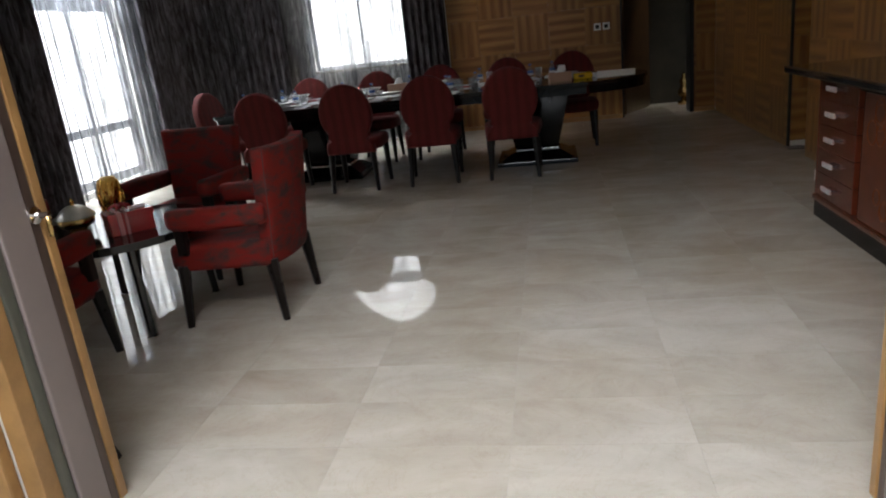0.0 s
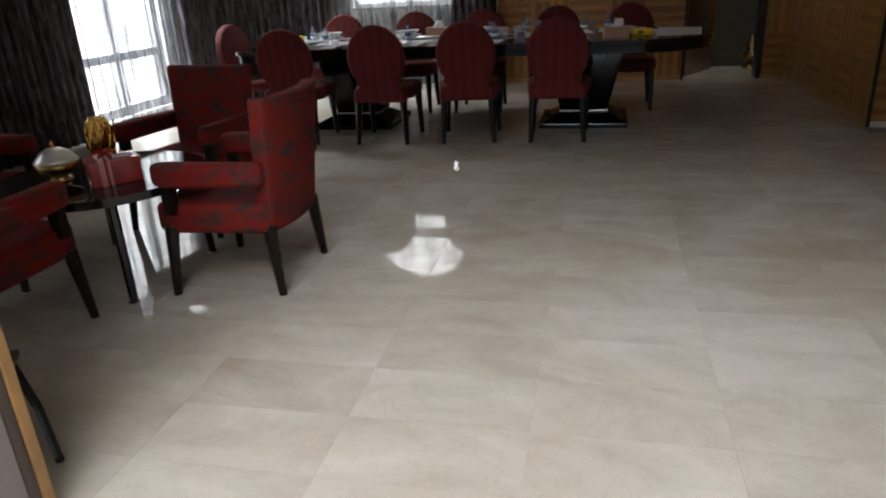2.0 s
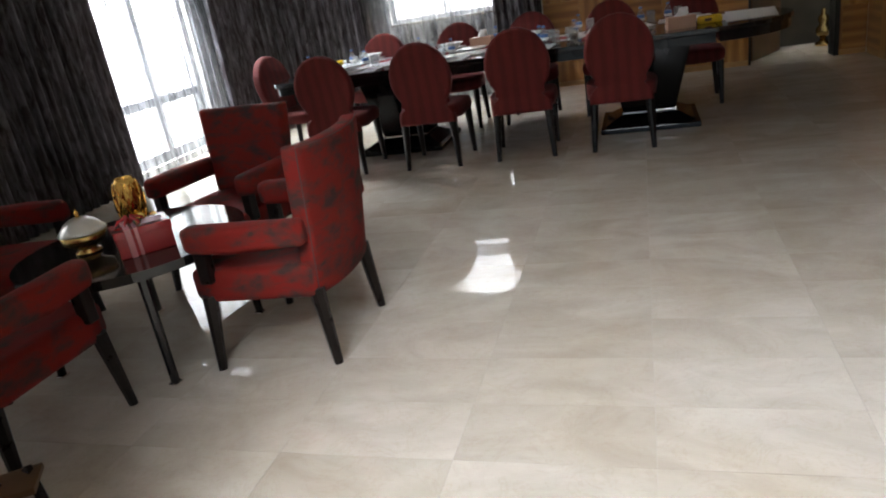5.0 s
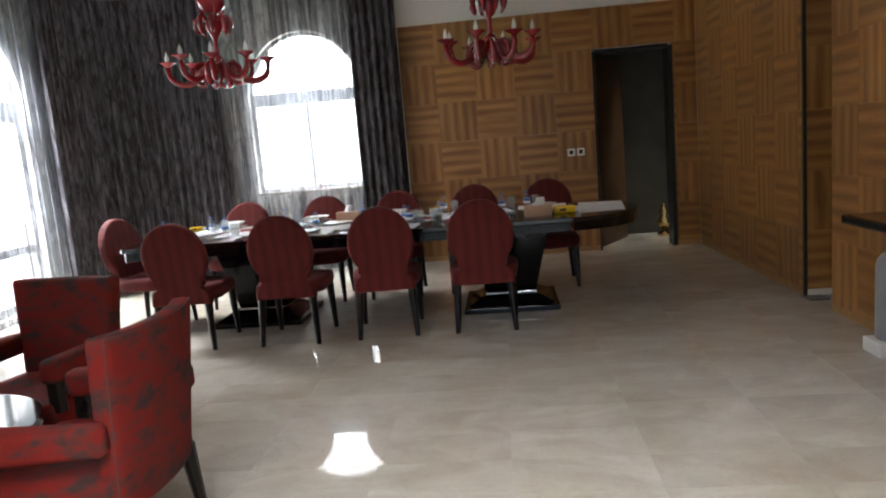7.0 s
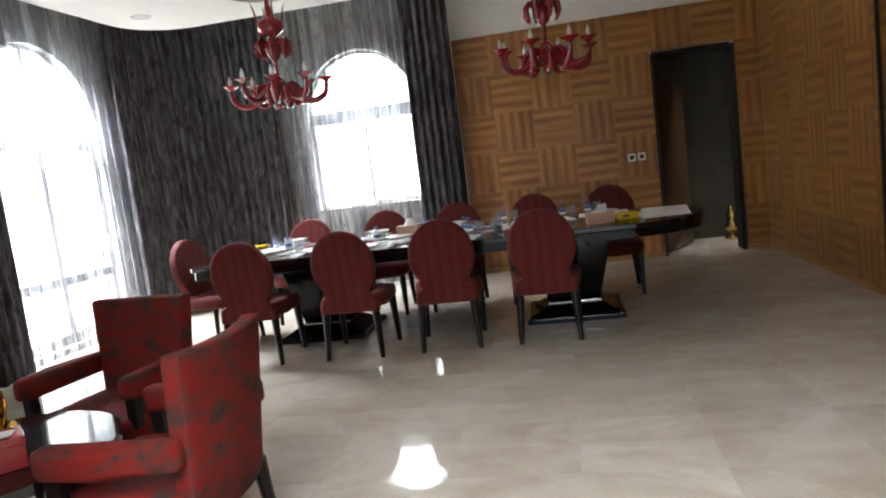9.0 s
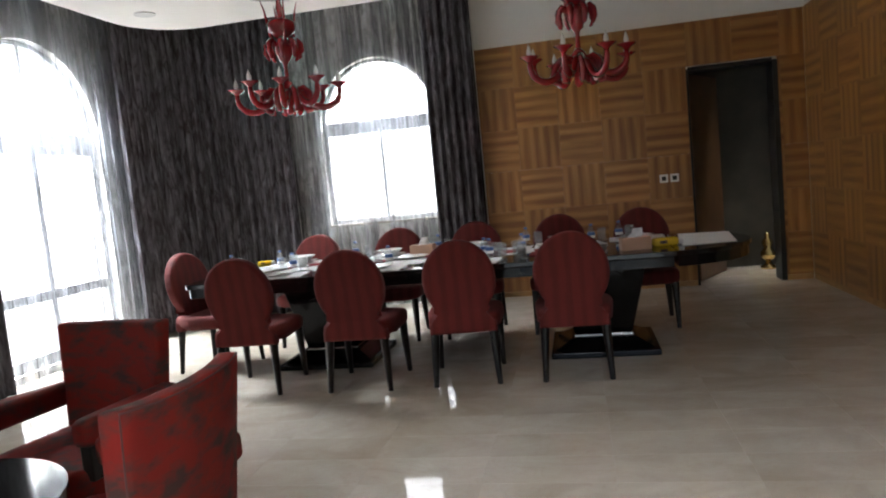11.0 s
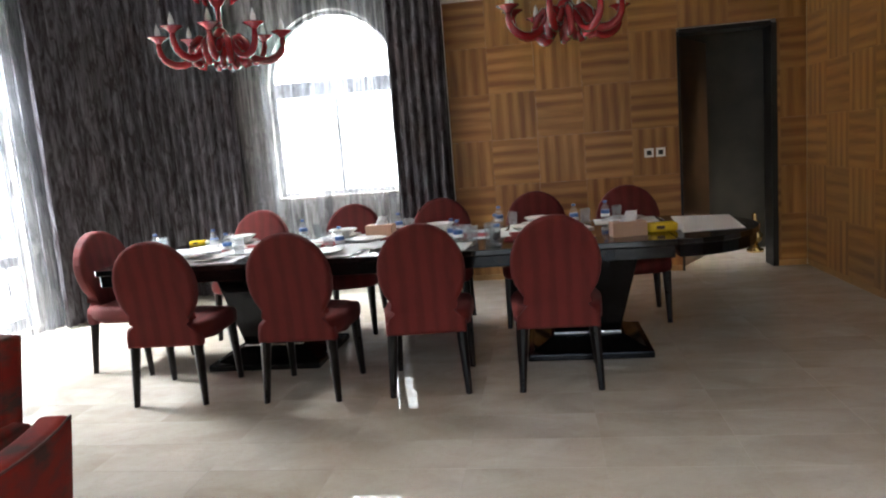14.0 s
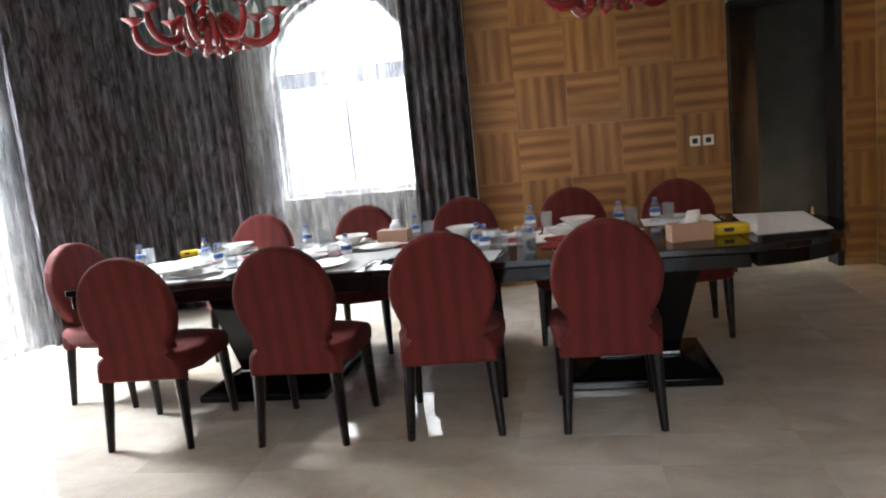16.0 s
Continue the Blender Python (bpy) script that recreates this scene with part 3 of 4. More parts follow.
curtain("sheer_curtain", [(CX - 0.1, 2.4), (CX - 0.1, 4.5)], 0.15, 0.04, SHEER, SH)


# ---- entrance and doorway ----
def entrance():
    """The lined opening of the entrance: oak and grey lacquered lining, dark beads, oak architrave, wood wall panel beside it."""
    for side, x in ((-1, ENT0), (1, ENT1)):
        d = structure(new("door_frame"), "oak entrance frame with a grey lacquered lining and dark beads")
        def sl(a, b, y0, y1, z0, z1, bev):
            return slab(min(x + side * a, x + side * b), max(x + side * a, x + side * b), y0, y1, z0, z1, bev)
        part("lining", sl(-0.025, 0.0, 2.252, 2.285, 0, ENTZ, 0.004), WOOD_TRIM, d)
        part("bead", sl(-0.021, 0.0, 2.214, 2.2505, 0, ENTZ, 0.006), DARK_BEAD, d)
        part("leaf_edge", sl(-0.025, 0.0, 2.101, 2.2125, 0, ENTZ, 0.006), LILAC, d, "grey-brown satin lacquered face")
        part("lining", sl(-0.012, 0.045, 1.9985, 2.058, 0, ENTZ, 0.004), WOOD_TRIM, d)
        part("bead", sl(-0.018, 0.045, 2.0595, 2.0995, 0, ENTZ, 0.008), GREY_BEAD, d)
        part("architrave", sl(0.047, 0.175, 1.955, 1.998, 0, ENTZ, 0.01), WOOD_TRIM, d)
        part("groove", sl(0.175, 0.215, 1.975, 1.998, 0, ENTZ, 0), GAP, d)
        part("wall_panel", sl(0.215, 1.0, 1.955, 1.998, 0, ENTZ, 0.004), WOOD_TRIM, d)
        if side < 0:
            h = part("handle", lathe([(0.0, 0), (0.024, 0.0), (0.024, 0.008), (0.009, 0.012), (0.009, 0.05), (0.0, 0.052)], 16), CHROME, d, "chrome lever handle")
            h.matrix_basis = pose(x + 0.021, 2.232, 0.93, 0, 90, 0)
            part("lever", tube([(x + 0.064, 2.232, 0.93), (x + 0.066, 2.228, 0.905), (x + 0.064, 2.226, 0.87)], [0.009, 0.008, 0.006], 8), BRASS, d, "brass lever handle", True)


entrance()


def passage_door():
    d = structure(new("door_1"), "dark-framed doorway with a wooden door leaf standing open")
    part("jamb", slab(DOOR0 - 0.004, DOOR0 + 0.018, BACK - 0.006, BACK + 0.225, 0, DOORZ), GAP, d)
    part("jamb", slab(DOOR1 - 0.045, DOOR1 + 0.004, BACK - 0.006, BACK + 0.225, 0, DOORZ), GAP, d)
    part("head", slab(DOOR0 + 0.018, DOOR1 - 0.045, BACK - 0.006, BACK + 0.225, DOORZ - 0.02, DOORZ + 0.02), GAP, d)
    lf = part("leaf", slab(0, 0.8, -0.02, 0.02, 0.008, DOORZ - 0.025, 0.003), DOOR_WOOD, d)
    lf.matrix_basis = pose(DOOR0 + 0.045, BACK + 0.22, 0, 0, 0, 60)


passage_door()
structure(part("trim_recess", slab(RIGHT - 0.004, RIGHT + 0.018, NICHE1 - 0.03, NICHE1 - 0.0015, 0, NICHEZ), GAP), "black edge strip beside the recess")
structure(part("trim_recess", slab(RIGHT + 0.0, RIGHT + 0.3, NICHE0 + 0.05, NICHE1 - 0.032, NICHEZ - 0.02, NICHEZ - 0.001), GAP), "black head strip of the recess")
structure(part("trim_threshold", slab(RIGHT - 0.02, RIGHT + 0.12, NICHE1 - 0.16, NICHE1 - 0.02, 0.0005, 0.008), DARK_BEAD), "dark metal floor plate at the recess")


# ---- dining table and chairs ----
def oval(w, h, n=28, p=2.0):
    out = []
    for i in range(n):
        a = 2 * math.pi * i / n
        c, s = math.cos(a), math.sin(a)
        out.append((w * math.copysign(abs(c) ** (2 / p), c), h * math.copysign(abs(s) ** (2 / p), s)))
    return out


def leg(top, foot, w_top, w_foot, h0=0.0):
    """A square tapered leg from its foot up to its top, edges eased."""
    bm = bmesh.new()
    t, f = Vector(top), Vector(foot)
    rings = []
    for k in (0, 0.45, 0.8, 1):
        c, w = f.lerp(t, k), w_foot + (w_top - w_foot) * k
        e = w * 0.32
        ring = []
        for sx, sy in ((1, 1), (-1, 1), (-1, -1), (1, -1)):
            for dx, dy in (((e, w), (w, e)) if sx * sy < 0 else ((w, e), (e, w))):
                ring.append(bm.verts.new((c.x + sx * dx / 2, c.y + sy * dy / 2, c.z)))
        rings.append(ring)
    for p, q in zip(rings, rings[1:]):
        for i in range(8):
            bm.faces.new((p[i], p[(i + 1) % 8], q[(i + 1) % 8], q[i]))
    bm.faces.new(rings[0])
    bm.faces.new(rings[-1])
    return bm


def dining_chair(m):
    """It faces +y; the rear feet stand on y = 0."""
    c = thing("dining_chair", m, "dark red striped oval-back dining chair with dark tapered legs", "chair", "chairs round the dining table")
    # seat: soft pad, wider at the front
    outline = [(-0.215, 0.0), (0.215, 0.0), (0.245, 0.16), (0.262, 0.36), (0.25, 0.46), (0.19, 0.50), (0, 0.515), (-0.19, 0.50), (-0.25, 0.46), (-0.262, 0.36), (-0.245, 0.16)]
    part("seat", plate(outline, 0.362, 0.47, 0.046, 5), CHAIR_RED, c, smooth=True)
    # back: an oval pad above a waist that flares into the seat's rear corners
    prof = []
    zc, hw, hh = 0.70, 0.238, 0.262
    left = [(-0.222, 0.345), (-0.222, 0.415), (-0.19, 0.445), (-0.158, 0.478)]
    a0 = math.radians(232)
    n = 22
    for x, z in left:
        prof.append((x, z))
    for i in range(n + 1):
        a = a0 - (a0 - math.radians(-52)) * i / n
        prof.append((hw * math.cos(a), zc + hh * math.sin(a)))
    prof += [(-x, z) for x, z in reversed(left)]
    bm = bmesh.new()
    def lean(z):
        return 0.02 - 0.17 * max(0, z - 0.42) ** 1.25
    fr = [bm.verts.new((x, lean(z) + 0.055, z)) for x, z in prof]
    bk = [bm.verts.new((x, lean(z) - 0.032, z)) for x, z in prof]
    k = len(prof)
    f1, f2 = bm.faces.new(fr), bm.faces.new(list(reversed(bk)))
    for i in range(k):
        bm.faces.new((fr[i], fr[(i + 1) % k], bk[(i + 1) % k], bk[i]))
    bmesh.ops.bevel(bm, geom=list(set(f1.edges) | set(f2.edges)), offset=0.027, segments=4, affect="EDGES", profile=0.55)
    part("backrest", bm, CHAIR_RED, c)
    for sx in (-1, 1):
        part("leg", leg((sx * 0.19, 0.03, 0.37), (sx * 0.21, -0.005, 0), 0.06, 0.034), BLACK_LEG, c)
        part("leg", leg((sx * 0.215, 0.44, 0.37), (sx * 0.225, 0.47, 0), 0.06, 0.034), BLACK_LEG, c)
    return c


chair = dining_chair(pose(0.812, 6.617, 0, 0, 0, 1))
for x, y, r in ((0.098, 6.597, 5), (-0.624, 6.545, 0), (-1.413, 6.538, 2), (-1.56, 8.40, 180), (-0.765, 8.40, 180), (-0.045, 8.40, 180), (0.70, 8.42, 180), (1.40, 8.42, 178), (-2.31, 7.40, -98)):
    copy_thing(chair, pose(x, y, 0, 0, 0, r))


def dining_table(m):
    t = thing("dining_table", m, "long black lacquered dining table with rounded end on two pedestals", "table")
    half, n = 0.60, 14
    main = [(-2.05, -half + 0.03), (-2.02, -half), (1.49, -half), (1.49, half), (-2.02, half), (-2.05, half - 0.03), (-2.08, 0.25), (-2.08, -0.25)]
    end = [(1.495, -half)] + [(1.495 + 0.57 * math.cos(a), half * math.sin(a)) for a in (math.pi * (k / n - 0.5) for k in range(1, n))] + [(1.495, half)]
    part("tabletop", plate(main, 0.715, 0.75, 0.005), BLACK, t)
    part("end_leaf", plate(end, 0.715, 0.75, 0.005), BLACK, t)
    def inset(pts, k):
        return [(x * k, y * k) for x, y in pts]
    part("apron", plate(inset(main, 0.988), 0.645, 0.713, 0.004), PLINTH, t)
    part("end_apron", plate([(1.497, -0.59)] + [(1.497 + 0.55 * math.cos(a), 0.59 * math.sin(a)) for a in (math.pi * (k / n - 0.5) for k in range(1, n))] + [(1.497, 0.59)], 0.645, 0.713, 0.004), PLINTH, t)
    for x in (-1.1, 1.0):
        part("pedestal", box((0.66, 0.50, 0.515), (x, 0, 0.128), 0.012, 2, taper=0.62), PLINTH, t)
        part("collar", box((0.42, 0.32, 0.02), (x, 0, 0.107), 0.005), DULL_STEEL, t, "chrome band")
        part("foot_slope", box((0.46, 0.38, 0.062), (x, 0, 0.044), 0.006, 2, taper=1.5), PLINTH, t)
        part("plinth", box((0.76, 0.72, 0.043), (x, 0, 0), 0.008, 2), PLINTH, t)
    return t


dining_table(pose(0.0, 7.49, 0, 0, 0, 0))


# ---- armchairs ----
def armchair(m):
    """It faces +y; centred on its seat."""
    c = thing("armchair", m, "red and grey ikat armchair with open arms and black legs", "armchair", "armchairs round the tea table")
    seat = [(-0.27, -0.25), (0.27, -0.25), (0.29, 0.20), (0.26, 0.27), (0.0, 0.29), (-0.26, 0.27), (-0.29, 0.20)]
    part("seat", plate(seat, 0.285, 0.425, 0.04, 5), ARM_RED, c, smooth=True)
    # back: a tall pad, bowed in plan, its sides swept forward at the top
    bm = bmesh.new()
    n, rows = 14, 7
    fr, bk = [], []
    for j in range(rows + 1):
        z = 0.285 + 0.58 * j / rows
        f, b = [], []
        hw = 0.236 + 0.042 * j / rows
        for i in range(n + 1):
            u = -1 + 2 * i / n
            sag = 0.046 * u * u
            y = -0.275 - 0.10 * (z - 0.3) + sag
            zz = z + (0.008 * u ** 4 if j == rows else 0)
            f.append(bm.verts.new((u * hw, y + 0.045, zz)))
            b.append(bm.verts.new((u * (hw + 0.008), y - 0.03, zz)))
        fr.append(f)
        bk.append(b)
    for j in range(rows):
        for i in range(n):
            bm.faces.new((fr[j][i], fr[j][i + 1], fr[j + 1][i + 1], fr[j + 1][i]))
            bm.faces.new((bk[j][i], bk[j + 1][i], bk[j + 1][i + 1], bk[j][i + 1]))
        for i in (0, n):
            bm.faces.new((fr[j][i], fr[j + 1][i], bk[j + 1][i], bk[j][i]))
    for i in range(n):
        bm.faces.new((fr[rows][i], fr[rows][i + 1], bk[rows][i + 1], bk[rows][i]))
        bm.faces.new((fr[0][i], bk[0][i], bk[0][i + 1], fr[0][i + 1]))
    bmesh.ops.recalc_face_normals(bm, faces=bm.faces)
    es = [e for e in bm.edges if len(e.link_faces) == 2 and e.calc_face_angle(0) > 1.0]
    bmesh.ops.bevel(bm, geom=es, offset=0.022, segments=3, affect="EDGES", profile=0.6)
    part("backrest", bm, ARM_RED, c, smooth=True)
    def rim(u, z, out=0.0245):
        w = 0.2375 + 0.042 * (z - 0.285) / 0.58
        return (u * w, -0.275 - 0.10 * (z - 0.3) + 0.046 * u * u - out, z)
    edge = [rim(-1, z) for z in (0.30, 0.45, 0.6, 0.75, 0.85)] + [rim(-1 + 0.2 * k, 0.8585 + 0.008 * (0.2 * k - 1) ** 4) for k in range(11)] + [rim(1, z) for z in (0.85, 0.75, 0.6, 0.45, 0.30)]
    part("piping", tube(edge, 0.003, 6), PIPING, c, "dark piping", True)
    for s in (-1, 1):
        rest = plate([(s * 0.245, -0.27), (s * 0.315, -0.27), (s * 0.345, 0.0), (s * 0.345, 0.19), (s * 0.32, 0.225), (s * 0.27, 0.225), (s * 0.25, 0.19)], 0.51, 0.612, 0.032, 4)
        part("armrest", rest, ARM_RED, c, smooth=True)
        part("arm_post", box((0.05, 0.05, 0.14), (s * 0.29, 0.175, 0.38), 0.006), BLACK_LEG, c)
        part("leg", leg((s * 0.275, 0.205, 0.32), (s * 0.3, 0.225, 0), 0.062, 0.036), BLACK_LEG, c)
        part("leg", leg((s * 0.235, -0.24, 0.32), (s * 0.25, -0.27, 0), 0.062, 0.036), BLACK_LEG, c)
    return c


arm = armchair(pose(-0.487, 3.898, 0, 0, 0, 90))
copy_thing(arm, pose(-1.16, 4.58, 0, 0, 0, 172))
copy_thing(arm, pose(-1.245, 3.11, 0, 0, 0, 2))
copy_thing(arm, pose(-2.0, 3.85, 0, 0, 0, -85))


def tea_table(m):
    t = thing("tea_table", m, "round black lacquered tea table on four slim square legs", "table")
    part("tabletop", plate(oval(0.47, 0.47, 48), 0.462, 0.50, 0.006), BLACK, t)
    for k in range(4):
        a = math.radians(-49 + 90 * k)
        part("leg", leg((0.40 * math.cos(a), 0.40 * math.sin(a), 0.462), (0.43 * math.cos(a), 0.43 * math.sin(a), 0.012), 0.042, 0.036), BLACK, t)
        part("foot", box((0.04, 0.04, 0.012), (0.43 * math.cos(a), 0.43 * math.sin(a), 0), 0.003), CHROME, t, "small chrome foot")
    return t


tea_table(pose(-1.14, 3.81, 0))


def gift_box(m):
    g = thing("gift_box", m, "red gift box tied with a pink ribbon on the tea table", "gift box")
    part("box", box((0.21, 0.15, 0.10), (0, 0, 0), 0.004), PAPER_RED, g)
    part("lid", box((0.218, 0.158, 0.03), (0, 0, 0.082), 0.004), PAPER_RED, g)
    part("ribbon", box((0.022, 0.166, 0.116), (-0.055, 0, 0), 0.002), RIBBON, g, "pale pink ribbon")
    part("ribbon", box((0.012, 0.166, 0.116), (-0.025, 0, 0), 0.002), RIBBON, g, "pale pink ribbon")
    for k in range(6):
        a = k * 1.05
        d = Vector((math.cos(a), math.sin(a), 0))
        c = Vector((-0.03, 0, 0.118))
        part("bow_loop", tube([c, c + d * 0.022 + Vector((0, 0, 0.026)), c + d * 0.045 + Vector((0, 0, 0.016)), c + d * 0.055 + Vector((0, 0, 0.003))], [0.004, 0.008, 0.007, 0.003], 6), PAPER_RED, g, "red ribbon loop", True)
    part("gift_tag", plate([(0.0, -0.05), (0.07, -0.06), (0.09, 0.0), (0.02, 0.03)], 0.116, 0.119), TAG, g, "pale pink card")
    return g


gift_box(pose(-0.98, 3.70, 0.501, 0, 0, 46))


def gold_vase(m):
    v = thing("gold_vase", m, "gold glass vase with a lattice relief and gold balls", "vase")
    part("body", lathe([(0.0, 0), (0.05, 0.0), (0.056, 0.02), (0.072, 0.08), (0.074, 0.12), (0.06, 0.17), (0.048, 0.195), (0.043, 0.195), (0.055, 0.165), (0.066, 0.12), (0.0, 0.03)], 24), GOLD, v, smooth=True)
    bm = bmesh.new()
    prof = [(0.056, 0.02), (0.066, 0.05), (0.074, 0.085), (0.075, 0.12), (0.068, 0.15), (0.056, 0.18)]
    for k in range(9):
        for s in (-1, 1):
            pts = []
            for q, (r, z) in enumerate(prof):
                a = 2 * math.pi * k / 9 + s * q * 0.22
                pts.append((r * math.cos(a), r * math.sin(a), z))
            tube(pts, 0.005, 5, bm)
    part("lattice", bm, GOLD, v, smooth=True)
    for dx, dy, r in ((0.075, -0.05, 0.035), (0.10, 0.02, 0.028)):
        part("ball", lathe([(0.0, 0)] + [(r * math.sin(math.pi * q / 8), r - r * math.cos(math.pi * q / 8)) for q in range(1, 8)] + [(0.0, 2 * r)], 16, (dx, dy, 0)), GOLD, v, smooth=True)
    return v


gold_vase(pose(-1.25, 3.99, 0.501) @ Matrix.Diagonal((0.86, 0.86, 1.2, 1)))


def tureen(m):
    v = thing("lidded_bowl", m, "gold bowl with a domed silver lid on the tea table", "bowl")
    part("bowl", lathe([(0.0, 0), (0.06, 0.0), (0.062, 0.01), (0.04, 0.022), (0.06, 0.04), (0.10, 0.06), (0.108, 0.105), (0.104, 0.105), (0.0, 0.07)], 28), BRASS, v, smooth=True)
    part("lid", lathe([(0.112, 0.106), (0.112, 0.112), (0.10, 0.125), (0.075, 0.155), (0.04, 0.175), (0.0, 0.181)], 28), SILVER, v, "domed silver lid", True)
    part("knob", lathe([(0.0, 0.178), (0.012, 0.18), (0.008, 0.19), (0.013, 0.2), (0.006, 0.212), (0.0, 0.225)], 12), GOLD, v, "gold knob", True)
    return v


tureen(pose(-1.27, 3.70, 0.501) @ Matrix.Scale(0.85, 4))


# ---- credenza ----
def credenza():
    c = thing("credenza", pose(2.683, 4.92, 0), "mahogany sideboard with a black granite top and jewelled handles", "sideboard")
    L = 2.5
    part("plinth", slab(0.0, 0.5, -L, 0, 0, 0.1, 0.006), PLINTH, c)
    part("base_moulding", slab(-0.012, 0.5, -L, 0.006, 0.101, 0.135, 0.01), MAHOGANY, c)
    part("body", slab(0.03, 0.5, -L, -0.005, 0.136, 0.838, 0.004), PLINTH, c)
    part("side_panel", slab(0.0, 0.5, -0.02, 0.0, 0.136, 0.838, 0.003), MAHOGANY, c)
    part("worktop", slab(-0.17, 0.5, -L - 0.05, 0.1, 0.848, 0.89, 0.01), GRANITE, c)
    part("top_rail", slab(-0.01, 0.5, -L, -0.56, 0.79, 0.846, 0.004), PLINTH, c)
    for k in range(5):
        z0 = 0.138 + k * 0.141
        d = part("drawer", slab(0.0, 0.029, -0.53, -0.022, z0, z0 + 0.138, 0.004), MAHOGANY, c)
        h = part("handle", slab(-0.032, -0.02, -0.30, -0.175, z0 + 0.055, z0 + 0.083, 0.003), JEWEL, d, "white jewelled bar handle")
        for y in (-0.28, -0.195):
            part("pin", box((0.02, 0.008, 0.008), (-0.01, y, z0 + 0.066)), CHROME, d)
        part("pin", tube([(-0.026, -0.34, z0 + 0.07), (-0.026, -0.30, z0 + 0.07)], 0.004, 6), CHROME, d)
    for k in range(3):
        y1 = -0.60 - k * 0.64
        d = part("door", slab(0.0, 0.029, y1 - 0.6, y1, 0.14, 0.785, 0.004), COPPER_WOOD, c, "reddish door with inlaid rings")
        bm = bmesh.new()
        for q in range(30):
            cy, cz, r = y1 - random.uniform(0.06, 0.54), random.uniform(0.2, 0.73), random.uniform(0.03, 0.055)
            pts = [(-0.001, cy + r * math.cos(a), cz + r * 1.15 * math.sin(a)) for a in (2 * math.pi * w / 14 for w in range(15))]
            tube(pts, 0.003, 4, bm)
        part("inlay", bm, INLAY, d, "copper ring inlay")
    return c


credenza()


def cylinder_bottle(m):
    b = thing("gas_cylinder", m, "grey metal cylinder standing on the floor beside the sideboard", "cylinder")
    part("body", lathe([(0.0, 0), (0.068, 0), (0.075, 0.012), (0.075, 0.40), (0.068, 0.45), (0.04, 0.485), (0.022, 0.495), (0.022, 0.53), (0.0, 0.53)], 24), GREY_METAL, b, smooth=True)
    part("cap", lathe([(0.0, 0.53), (0.028, 0.53), (0.028, 0.555), (0.02, 0.565), (0.0, 0.566)], 16), CHROME, b, smooth=True)
    return b


base = thing("cylinder_base", pose(3.08, 5.68, 0), "low white base block under a grey cylinder", "base")
part("block", box((0.2, 0.2, 0.08), (0, 0, 0), 0.008), WHITE, base)
cylinder_bottle(pose(3.08, 5.68, 0.081))


